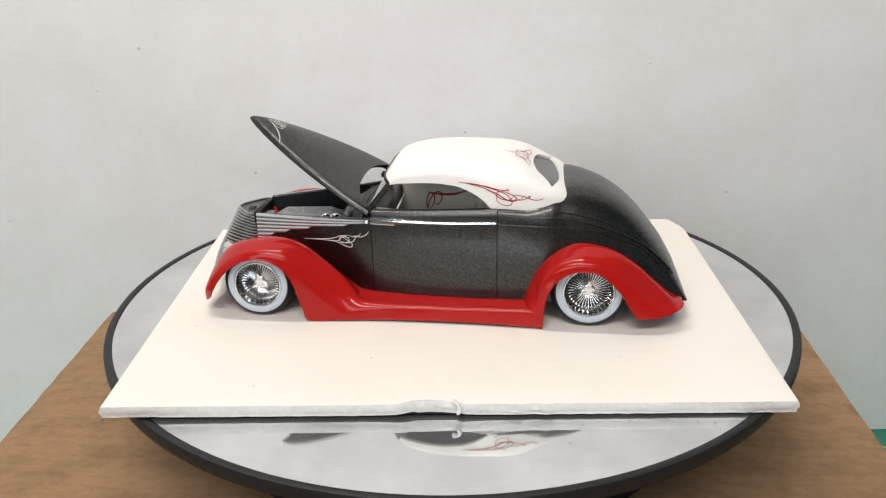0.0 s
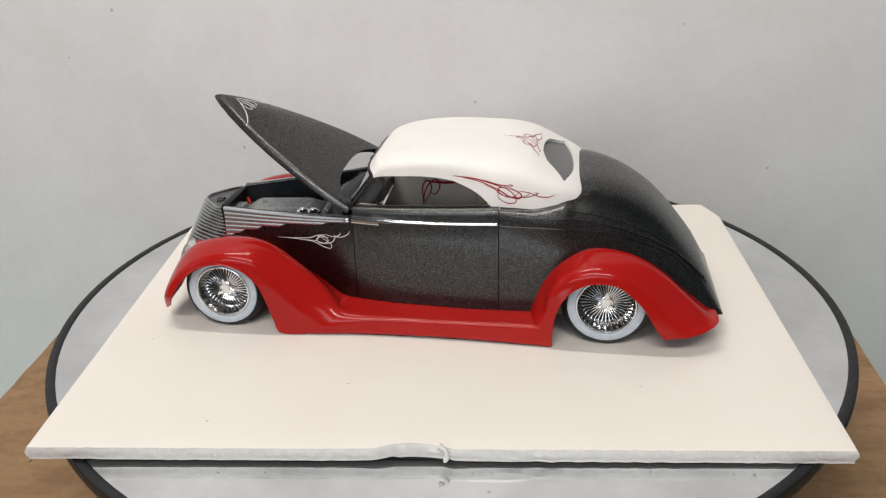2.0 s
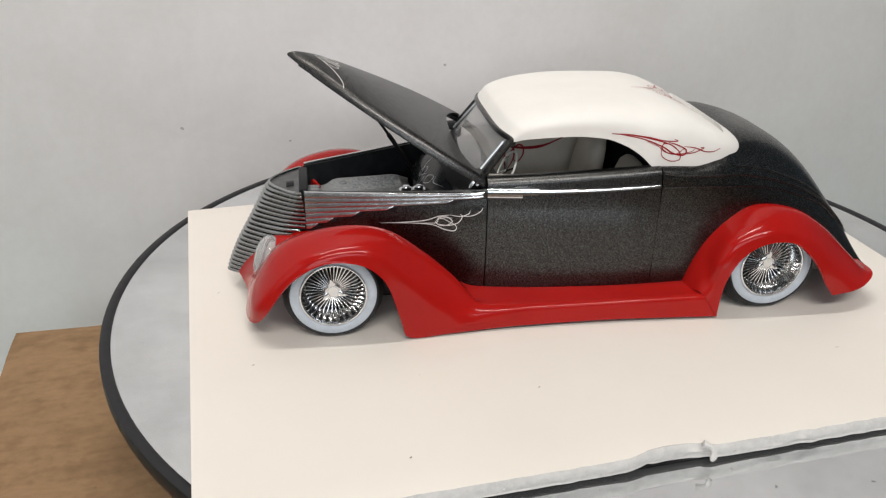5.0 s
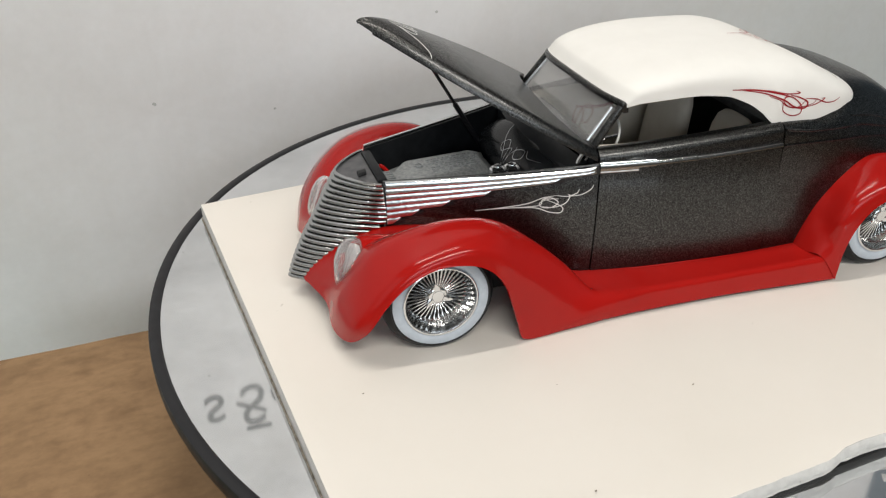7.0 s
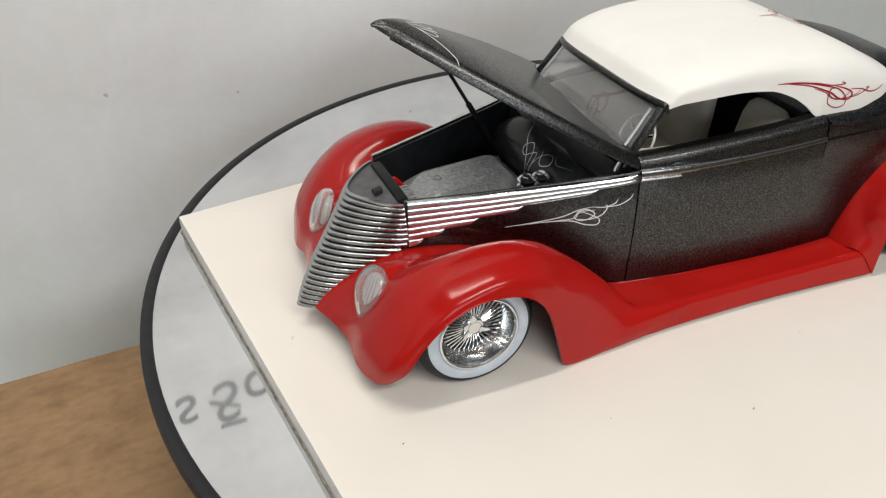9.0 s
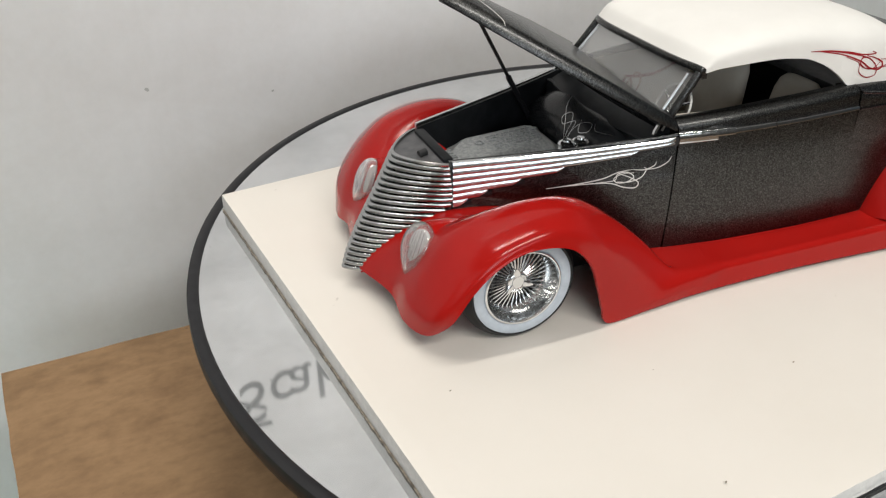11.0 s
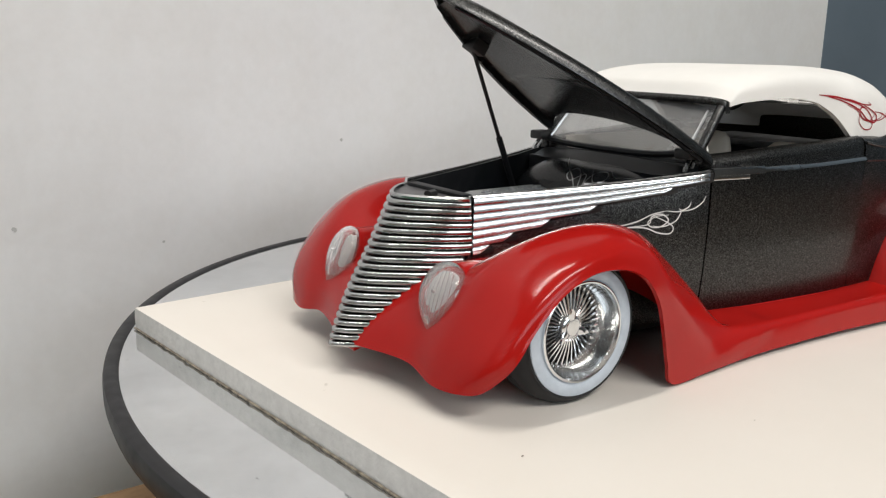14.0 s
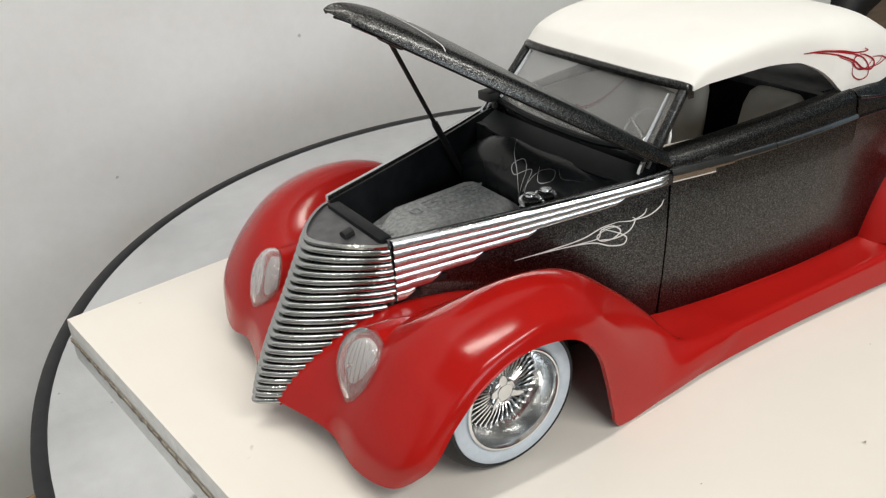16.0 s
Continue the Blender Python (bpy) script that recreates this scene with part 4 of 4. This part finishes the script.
def seat(y0, y1, back, top):
    """A bucket seat; back moves its backrest rearwards, top is the backrest's height."""
    s = part("seat", box(0.3, 2.2, y0, y1, 1.2, 2.1, 0.25), TAN, car, "cream moulded bucket seat")
    rings = []
    for f, x, t, k in ((0.0, 1.75, 0.35, 1.0), (0.5, 1.9, 0.32, 1.0), (0.8, 2.0, 0.28, 0.96), (0.93, 2.05, 0.23, 0.86), (0.985, 2.08, 0.14, 0.7), (1.0, 2.09, 0.05, 0.5)):
        c, h = (y0 + y1) / 2, (y1 - y0) / 2 * k
        rings.append([(x + back + t * math.cos(a), c + h * math.copysign(abs(math.sin(a)) ** 0.5, math.sin(a)), 1.9 + (top - 1.9) * f) for a in np.linspace(0, 6.28, 24, endpoint=False)])
    part("seat_back", loft(rings), TAN, s)


seat(-1.95, -0.5, 0.42, 3.86)
seat(0.15, 1.95, 0.05, 4.0)
part("rear_trim", box(3.1, 3.2, -2.2, 2.2, 1.0, 3.72), BLACK, car, "black rear bulkhead trim")
part("package_shelf", box(3.0, 4.9, -2.25, 2.25, 3.6, 3.78, 0.05), PEWTER, car, "grey rear package shelf")
ringpts = [(-1.05 + 0.25 * math.sin(a), -1.05 + 0.55 * math.cos(a), 3.62 + 0.5 * math.sin(a)) for a in np.linspace(0, 6.283, 28)]
wheel = part("steering_wheel", tube(ringpts, 0.03, 6, caps=False), WHITE_WIRE, car, "white steering wheel")
for a in (0.5, 2.6, 4.7):
    part("wheel_spoke", tube([(-1.05, -1.05, 3.62), (-1.05 + 0.25 * math.sin(a), -1.05 + 0.55 * math.cos(a), 3.62 + 0.5 * math.sin(a))], 0.035, 6), CHROME, wheel)
part("steering_column", tube([(-1.05, -1.05, 3.62), (-1.7, -1.05, 3.25)], 0.06, 6), CHROME, car)

# Red fenders and running boards.
# Feature lines of the fenders, from nose or front foot to tail; a smooth skin is drawn over them.
FRONT_INNER = ((-8.45, -0.22, 0.62), (-8.2, -0.4, 1), (-7.75, -0.6, 1.45), (-7.2, -0.85, 1.83), (-6.6, -1, 2.03), (-5.7, -1.25, 2.07), (-4.9, -1.5, 1.94), (-4.1, -1.75, 1.66), (-3.2, -2, 1.26), (-2.5, -2.2, 0.84), (-2.1, -2.26, 0.71), (-1.6, -2.33, 0.7), (-1, -2.4, 0.7))
FRONT_VALLEY = ((-8.12, -1.5, 0.64), (-7.95, -1.5, 1.1), (-7.6, -1.5, 1.58), (-7.2, -1.55, 2), (-6.6, -1.65, 2.15), (-5.7, -1.85, 2.23), (-4.8, -2, 2.16), (-3.95, -2.2, 1.88), (-3.05, -2.45, 1.37), (-2.5, -2.65, 0.9), (-2.35, -2.8, 0.68), (-1.85, -2.85, 0.675), (-1.1, -2.9, 0.67))
FRONT_CREST = ((-8.14, -2.35, 0.5), (-8.02, -2.4, 1), (-7.72, -2.5, 1.62), (-7.28, -2.55, 2.24), (-6.62, -2.62, 2.66), (-5.5, -2.68, 2.87), (-4.5, -2.74, 2.72), (-3.6, -2.84, 2.1), (-2.92, -2.99, 1.47), (-2.5, -3.15, 0.97), (-2.2, -3.28, 0.72), (-1.75, -3.33, 0.64), (-1.3, -3.34, 0.61))
FRONT_FLANK = ((-8, -3, 0.55), (-7.85, -3.3, 1.05), (-7.55, -3.42, 1.55), (-7.08, -3.46, 2.08), (-6.45, -3.5, 2.5), (-5.55, -3.52, 2.7), (-4.75, -3.52, 2.55), (-4.1, -3.5, 1.92), (-3.56, -3.5, 1.25), (-3.2, -3.52, 0.76), (-2.9, -3.53, 0.42), (-2.25, -3.49, 0.38), (-1.6, -3.44, 0.38))
FRONT_LIP = ((-7.75, -3.3, 0.72), (-7.5, -3.6, 1.15), (-7.17, -3.65, 1.64), (-6.74, -3.68, 2.06), (-6.2, -3.7, 2.34), (-5.61, -3.7, 2.38), (-5.05, -3.7, 2.21), (-4.62, -3.68, 1.75), (-4.38, -3.66, 1.1), (-4.22, -3.64, 0.55), (-4, -3.61, 0.12), (-2.95, -3.54, 0.13), (-2, -3.46, 0.14))
FRONT = list(zip(FRONT_INNER, FRONT_VALLEY, FRONT_CREST, FRONT_FLANK, FRONT_LIP))
REAR_INNER = ((3.72, -2.66, 0.72), (3.9, -2.66, 1.3), (4.18, -2.66, 1.95), (4.62, -2.64, 2.46), (5.45, -2.6, 2.84), (6.5, -2.5, 2.7), (7.4, -2.4, 2.22), (8.2, -2.35, 1.52), (8.9, -2.3, 0.95), (9.25, -2.3, 0.8))
REAR_CREST = ((3.84, -3.1, 0.72), (4.03, -3.05, 1.32), (4.31, -2.98, 1.98), (4.74, -2.94, 2.5), (5.55, -2.9, 2.9), (6.6, -2.88, 2.74), (7.5, -2.9, 2.2), (8.3, -2.92, 1.46), (8.9, -2.98, 0.9), (9.2, -3.1, 0.78))
REAR_FLANK = ((4.0, -3.5, 0.72), (4.2, -3.52, 1.12), (4.32, -3.56, 1.74), (4.7, -3.58, 2.3), (5.52, -3.6, 2.62), (6.4, -3.58, 2.48), (7.1, -3.56, 2.04), (7.8, -3.53, 1.38), (8.3, -3.55, 0.95), (8.5, -3.6, 0.66))
REAR_LIP = ((4.38, -3.65, 0.12), (4.44, -3.68, 0.9), (4.6, -3.7, 1.5), (4.95, -3.72, 2), (5.5, -3.75, 2.27), (6.2, -3.75, 2.22), (6.7, -3.75, 1.85), (7.05, -3.75, 1.45), (7.35, -3.75, 0.95), (7.62, -3.75, 0.6))
REAR = list(zip(REAR_INNER, REAR_CREST, REAR_FLANK, REAR_LIP))
SKIRT = [
    [(-1.0, -2.4, 0.70), (-1.3, -3.34, 0.61), (-2.0, -3.46, 0.14)],
    [(0.2, -2.5, 0.705), (0.0, -3.36, 0.61), (-0.5, -3.44, 0.15)],
    [(1.8, -2.6, 0.715), (1.7, -3.42, 0.63), (1.6, -3.48, 0.16)],
    [(3.95, -2.66, 0.73), (4.15, -3.52, 0.68), (4.40, -3.62, 0.12)],
]


def panel(name, rows, label):
    bm = shell(grid_bm(rows), -0.07)
    return part(name, bm, RED, car, label, 50)


fender_rows = surface(FRONT, 76, 34)
flipped(panel("front_fender", fender_rows, "glossy red front fender")).location = (0.0, 0.09 * U, 0.06 * U)
flipped(panel("rear_fender", surface(REAR, 56, 26), "glossy red rear fender"))
lines = [spline([s[k] for s in SKIRT], 40) for k in range(3)]


def board_profile(i):
    a, m, c = lines[0][i], lines[1][i], lines[2][i]
    out = []
    for f in list(np.linspace(0, 0.9, 15)) + [0.962]:
        out.append(a + (m - a) * f + np.array((0, 0, -0.03 * math.sin(math.pi * f))))
    out.append(m + np.array((0, 0.012, -0.013)))
    for f in np.linspace(0.085, 1.0, 17):
        out.append(m + (c - m) * f)
    return np.array(out)


start = board_profile(0)
last = np.array([list(p) for p in fender_rows[-1]])
rows = []
for i in range(40):
    f = min(i / 7, 1.0)
    keep = 1 - f * f * (3 - 2 * f)
    rows.append([tuple(p) for p in board_profile(i) + keep * (last - start)])
flipped(panel("running_board", rows, "glossy red running board"))
flipped(part("running_board_edge", tube([(x, -0.957 * width(x) - 0.035, 0.735) for x in np.linspace(-2.0, 3.8, 20)], 0.035, 6), RED, car))
rows = [[(x, y, z) for y in np.linspace(-0.24, 0.24, 5)] for x, z in ((-8.46, 0.56), (-8.3, 0.6), (-7.6, 0.8))]
part("front_apron", shell(grid_bm(rows), 0.06), RED, car)


# Headlamps: a clear ribbed teardrop shell standing on the red fender.
def headlamp():
    c = Vector((-7.64, -1.74, 1.81))
    n = Vector((-0.9, -0.17, 0.36)).normalized()
    up = (Vector((0, 0, 1)) - n * n.z).normalized()
    side = n.cross(up)

    def outline(k):
        pts = []
        for a in np.linspace(0, 2 * math.pi, 40, endpoint=False):
            s, t = math.cos(a), math.sin(a)
            h = 0.54 if s > 0 else 0.66
            ww = 0.44 * (1 if s > -0.1 else 1 - 0.5 * ((-s - 0.1) / 0.9) ** 2)
            pts.append(up * (h * s * k) + side * (ww * t * k))
        return pts

    def ring(k, d):
        return [tuple(c + q + n * d) for q in outline(k)]

    outer = [ring(1.0, -0.12), ring(1.04, -0.06), ring(1.04, 0.0), ring(0.98, 0.07), ring(0.86, 0.13), ring(0.6, 0.2), ring(0.3, 0.235), ring(0.04, 0.24)]
    inner = [ring(0.04, 0.14), ring(0.3, 0.135), ring(0.6, 0.11), ring(0.84, 0.05), ring(0.92, -0.02), ring(0.93, -0.12)]
    lamp = part("headlamp", loft(outer + inner + [outer[0]], caps=False), LENS, car, "clear ribbed teardrop headlamp lens", 50)
    part("inner_lens", loft([ring(0.74, -0.11), ring(0.72, -0.04), ring(0.55, 0.0), ring(0.25, 0.02)]), FROST, lamp, "frosted inner lens")
    for k in range(-4, 5):
        bow = []
        for f in np.linspace(-0.75, 0.75, 9):
            reach = math.sqrt(max(0.0, 1 - f * f))
            bow.append(tuple(c + up * (0.55 * f) + side * (0.075 * k * reach) + n * (0.215 - 0.12 * f * f - 0.005 * k * k)))
        part("lens_rib", tube(bow, 0.006, 5), LENS, lamp)
    other = flipped(lamp)
    for rib in [o for o in car.children_recursive if o.parent == lamp]:
        flipped(rib).parent = other
    pod = [ring(0.5, -0.1), ring(1.06, -0.13), ring(1.09, -0.2)]
    for run, k, drop in ((0.35, 1.08, 0.0), (0.75, 1.0, 0.02), (1.2, 0.85, 0.05), (1.7, 0.62, 0.12), (2.1, 0.35, 0.22)):
        pod.append([tuple(Vector(p) + Vector((run, -0.08 * run, -drop))) for p in ring(k, -0.2)])
    flipped(part("headlamp_pod", loft(pod), RED, car, "red teardrop headlamp pod", 60))


headlamp()

# Wheels: whitewall tyre, chrome dish, wire spokes and a three-eared knock-off.


def wheel_at(x, side, turn, k):
    """k: size of the wheel; the rear ones are a little larger."""
    hub = new("wheel")
    hub.parent = car
    tagged(hub, "wire wheel with wide whitewall tyre")
    hub.matrix_basis = pose(x * U, side * 2.86 * U, 1.31 * k * U, 0, turn, 0 if side < 0 else 180)
    size = lambda profile: [(r * k, y) for r, y in profile]
    part("tyre", lathe(size([(0.84, 0.4), (1.08, 0.45), (1.2, 0.38), (1.29, 0.22), (1.30, 0.09), (1.28, 0.07), (1.30, 0.05), (1.30, -0.05), (1.28, -0.07), (1.30, -0.09), (1.29, -0.22), (1.26, -0.31), (1.2, -0.41), (1.15, -0.455), (1.145, -0.47), (1.13, -0.46), (0.9, -0.44), (0.84, -0.36)]), 80), TYRE, hub, "black rubber tyre")
    part("whitewall", lathe(size([(1.105, -0.45), (1.095, -0.474), (1.04, -0.49), (0.97, -0.492), (0.9, -0.48), (0.86, -0.45)]), 80), WALLW, hub, "pale whitewall band")
    part("rim", lathe(size([(0.84, -0.40), (0.868, -0.47), (0.86, -0.50), (0.842, -0.51), (0.82, -0.505), (0.808, -0.47), (0.8, -0.43)]), 80), WIRE, hub, "chrome rim lip")
    part("dish", lathe(size([(0.8, -0.43), (0.795, -0.36), (0.77, -0.24), (0.735, -0.15), (0.69, -0.08), (0.655, -0.02), (0.65, 0.05)]), 80), DISH, hub, "chrome deep dish, coloured darker for its dark reflections")
    part("rim_well", lathe(size([(0.67, 0.02), (0.64, 0.2), (0.3, 0.26), (0.0, 0.26)]), 48), BLACK, hub, "dark inner hub well")
    part("hub_barrel", lathe([(0.24, 0.24), (0.2, 0.1), (0.17, 0.0), (0.16, -0.16), (0.0, -0.17)], 24), WIRE, hub)
    spokes = inner_mesh = None
    for n in range(38):
        if spokes is None:
            o = part("spoke", tube([(0.15, -0.16, 0), (0.4, -0.13, 0.0), (0.66 * k, -0.07, 0.0), (0.715 * k, -0.10, 0.025)], 0.019, 6, taper=[1.0, 1.0, 1.15, 0.9]), WIRE, hub)
            spokes = o.data
        else:
            o = new("spoke", spokes)
            o.parent = hub
        o.matrix_basis = pose(0, 0, 0, 0, n * 360 / 38, 0)
        # Inner row coloured darker to shade the gaps between the spokes.
        if inner_mesh is None:
            o = part("inner_spoke", tube([(0.2, 0.08, 0), (0.45, 0.05, -0.04), (0.66 * k, 0.02, -0.06)], 0.016, 5), GREY, hub)
            inner_mesh = o.data
        else:
            o = new("inner_spoke", inner_mesh)
            o.parent = hub
        o.matrix_basis = pose(0, 0, 0, 0, (n + 0.5) * 360 / 38, 0)
    cap = part("knock_off", lathe([(0.16, -0.12), (0.2, -0.16), (0.225, -0.19), (0.225, -0.22), (0.2, -0.245), (0.165, -0.25), (0.155, -0.235), (0.14, -0.235), (0.13, -0.25), (0.06, -0.255), (0.0, -0.256)], 32), WIRE, hub, "chrome knock-off spinner")
    for n in range(3):
        a = radians(95 + 120 * n)
        c, q = math.cos(a), math.sin(a)
        ear = loft([[(r * c - (t * e + w) * q, y + d, r * q + (t * e + w) * c) for e, d in ((-1, 0.0), (-0.6, 0.025), (0.6, 0.025), (1, 0.0), (0.6, -0.025), (-0.6, -0.025))] for r, t, y, w in ((0.14, 0.10, -0.225, 0.0), (0.22, 0.085, -0.24, 0.005), (0.29, 0.055, -0.25, 0.015), (0.35, 0.015, -0.255, 0.03))])
        part("ear", ear, WIRE, cap)
    return hub


wheel_at(-5.92, -1, 0, 1.0)
wheel_at(5.95, -1, 12, 1.04)
wheel_at(-5.92, 1, 5, 1.0)
wheel_at(5.95, 1, 70, 1.04)
part("front_axle", tube([(-5.92, -2.5, 1.31), (-5.92, 2.5, 1.31)], 0.15, 8), BLACK, car)
part("rear_axle", tube([(5.95, -2.5, 1.36), (5.95, 2.5, 1.36)], 0.18, 8), BLACK, car)
for x in (-5.92, 5.95):
    for side in (-1, 1):
        part("wheel_well", shell(grid_bm([[(x + 1.45 * math.cos(a), side * y, 1.2 + 0.95 * math.sin(a)) for a in np.linspace(-0.3, 3.44, 16)] for y in (1.3, 2.2)]), 0.05), BLACK, car)

# ---- pinstripes, laid on the painted surfaces ----
from mathutils.bvhtree import BVHTree


def tree_of(ob):
    bm = bmesh.new()
    bm.from_mesh(ob.data)
    bmesh.ops.scale(bm, vec=(1 / U, 1 / U, 1 / U), verts=bm.verts)
    t = BVHTree.FromBMesh(bm)
    bm.free()
    return t


def stripe(name, target, plan, way, mat, half=0.022, n=40, parent=None, swell=True, lift=0.012):
    """A brushed line: the plan's smooth curve is thrown along way on to the target and widened there."""
    tree = tree_of(target)
    way = Vector(way).normalized()
    hits = []
    for p in spline(plan, n):
        place, normal, _, _ = tree.ray_cast(Vector(p), way)
        if place is not None:
            if normal.dot(way) > 0:
                normal = -normal
            hits.append((place + normal * lift, normal))
    if len(hits) < 3:
        return None
    bm = bmesh.new()
    prev = None
    for i, (q, nor) in enumerate(hits):
        d = hits[min(i + 1, len(hits) - 1)][0] - hits[max(i - 1, 0)][0]
        side = d.cross(nor).normalized()
        f = i / (len(hits) - 1)
        h = half * (0.3 + 0.7 * math.sin(math.pi * min(max(f, 0.02), 0.98)) ** 0.6) if swell else half
        pair = (bm.verts.new(q + side * h), bm.verts.new(q - side * h))
        if prev:
            bm.faces.new((prev[0], prev[1], pair[1], pair[0]))
        prev = pair
    return part(name, bm, mat, parent or target)


# Scroll on each roof quarter: drawn in x and z, thrown inwards.
def roof_scroll(side):
    y = 6.0 * side
    way = (0, -side, 0)
    lines = (
        [(1.35, 4.98), (1.9, 4.86), (2.4, 4.68), (2.85, 4.55)],
        [(1.6, 4.93), (2.2, 4.70), (2.7, 4.47), (3.0, 4.28), (3.3, 4.22), (3.35, 4.36), (3.1, 4.5), (2.85, 4.58)],
        [(1.7, 4.90), (2.3, 4.74), (2.75, 4.62), (3.1, 4.60), (3.0, 4.66)],
        [(2.3, 4.62), (2.65, 4.44), (2.7, 4.22), (2.95, 4.07), (3.2, 4.1), (3.18, 4.3), (2.95, 4.5), (2.75, 4.55), (2.68, 4.44), (2.8, 4.32), (3.1, 4.25), (3.5, 4.3), (3.62, 4.42)],
        [(2.75, 4.6), (2.68, 4.45), (2.85, 4.3), (3.1, 4.26), (3.3, 4.4)],
        [(3.28, 4.45), (3.6, 4.4), (3.9, 4.28), (4.15, 4.26), (4.35, 4.33)],
        [(3.3, 4.24), (3.6, 4.28), (3.85, 4.38), (3.75, 4.4)],
    )
    for k, line in enumerate(lines):
        stripe("pinstripe", roof, [(x, y, z + 0.2 * min(max((x - 1.2) / 1.2, 0.2), 1.0)) for x, z in line], way, STRIPE_R, 0.020 if k < 2 else 0.014)


roof_scroll(-1)
roof_scroll(1)

# Small crest ahead of the rear window, drawn in x and y and thrown down.
crest = (
    [(2.55, 0.0), (3.0, 0.02), (3.5, 0.0), (3.72, 0.0)],
    [(2.95, 0.03), (3.3, 0.12), (3.5, 0.3), (3.6, 0.15), (3.45, 0.05)],
    [(2.95, -0.03), (3.3, -0.12), (3.5, -0.3), (3.6, -0.15), (3.45, -0.05)],
    [(3.25, 0.05), (3.2, 0.2), (3.35, 0.28), (3.45, 0.18), (3.55, 0.4), (3.7, 0.55), (3.72, 0.62)],
    [(3.25, -0.05), (3.2, -0.2), (3.35, -0.28), (3.45, -0.18), (3.55, -0.4), (3.7, -0.55), (3.72, -0.62)],
    [(3.6, 0.0), (3.66, 0.2), (3.74, 0.35), (3.7, 0.45)],
    [(3.6, 0.0), (3.66, -0.2), (3.74, -0.35), (3.7, -0.45)],
)
for line in crest:
    stripe("pinstripe", roof, [(x + 0.08, y * 1.9 - 0.12, 8.0) for x, y in line], (0, 0, -1), STRIPE_R, 0.016)

# White scroll on each bonnet side, drawn in x and z.
sides = [o for o in car.children if o.name.startswith("bonnet_side")]
scroll = (
    [(-4.55, 2.50), (-4.0, 2.56), (-3.4, 2.66), (-3.05, 2.80), (-2.75, 2.86)],
    [(-4.35, 2.52), (-3.7, 2.56), (-3.2, 2.55), (-2.9, 2.44), (-2.65, 2.42), (-2.6, 2.55), (-2.8, 2.68), (-3.05, 2.78)],
    [(-4.0, 2.55), (-3.4, 2.58), (-3.1, 2.62), (-3.05, 2.76), (-2.85, 2.80), (-2.7, 2.68), (-2.85, 2.56), (-3.05, 2.56), (-3.12, 2.66), (-2.95, 2.76), (-2.7, 2.78)],
    [(-3.05, 2.58), (-2.8, 2.56), (-2.55, 2.66), (-2.45, 2.84), (-2.5, 2.9)],
    [(-2.75, 2.86), (-2.5, 2.84), (-2.3, 2.92), (-2.25, 3.02)],
    [(-2.45, 2.84), (-2.2, 2.88), (-2.0, 3.0), (-1.93, 3.12)],
)
for panel_ob in sides:
    s = -1 if sum(v.co.y for v in panel_ob.data.vertices) < 0 else 1
    for line in scroll:
        stripe("pinstripe", panel_ob, [(x, 6.0 * s, z) for x, z in line], (0, -s, 0), STRIPE_W, 0.013)

# Bonnet tip scroll, drawn in the bonnet's own plan and thrown down on it.
tip = (
    [(-4.12, -1.06), (-4.2, -0.85), (-4.42, -0.52), (-4.75, -0.2), (-5.0, 0.0)],
    [(-4.12, 1.06), (-4.2, 0.85), (-4.42, 0.52), (-4.75, 0.2), (-5.0, 0.0)],
    [(-4.95, -0.05), (-4.7, -0.2), (-4.45, -0.28), (-4.35, -0.18), (-4.5, -0.08), (-4.75, -0.12)],
    [(-4.95, 0.05), (-4.7, 0.2), (-4.45, 0.28), (-4.35, 0.18), (-4.5, 0.08), (-4.75, 0.12)],
    [(-4.9, 0.0), (-4.6, 0.06), (-4.3, 0.0), (-4.6, -0.06), (-4.9, 0.0)],
)
for line in tip:
    stripe("pinstripe", bonnet, [(x, y, 4.0) for x, y in line], (0, 0, -1), STRIPE_W, 0.016)

# Scroll on the firewall cover.
cover = (
    [(-2.6, 1.0), (-2.9, 0.7), (-3.15, 0.3), (-3.35, 0.0)],
    [(-3.35, 0.0), (-3.1, 0.1), (-2.95, 0.35), (-3.1, 0.5), (-3.2, 0.3), (-3.05, 0.0), (-3.3, -0.1)],
    [(-3.3, -0.05), (-3.0, -0.2), (-2.9, -0.45), (-3.05, -0.55), (-3.15, -0.3), (-2.95, -0.1)],
    [(-2.85, -0.5), (-2.95, -0.7), (-2.85, -0.95), (-2.75, -1.1)],
)
for line in cover:
    stripe("pinstripe", tank, [(x - 0.1, y - 0.35, 6.0) for x, y in line], (0, 0, -1), SATIN, 0.008)

# Red scroll on the interior door card across the cabin.
card = [o for o in car.children if o.name.startswith("door_card") and sum(v.co.y for v in o.data.vertices) > 0][0]
for line in ([(-0.38, 2.3), (-0.34, 2.65), (-0.22, 3.0), (0.02, 3.26), (0.2, 3.2), (0.22, 2.95), (0.05, 2.72), (-0.12, 2.82)], [(-0.3, 2.35), (-0.38, 2.75), (-0.36, 3.05), (-0.22, 3.24), (-0.08, 3.1), (-0.1, 2.8), (-0.3, 2.45)],
             [(-0.34, 3.28), (0.0, 3.2), (0.5, 3.17), (0.95, 3.22), (1.35, 3.36), (1.7, 3.52)], [(-0.2, 3.2), (0.25, 3.14), (0.7, 3.14), (1.1, 3.24)]):
    stripe("pinstripe", card, [(x, 0.0, z) for x, z in line], (0, 1, 0), STRIPE_R, 0.028)
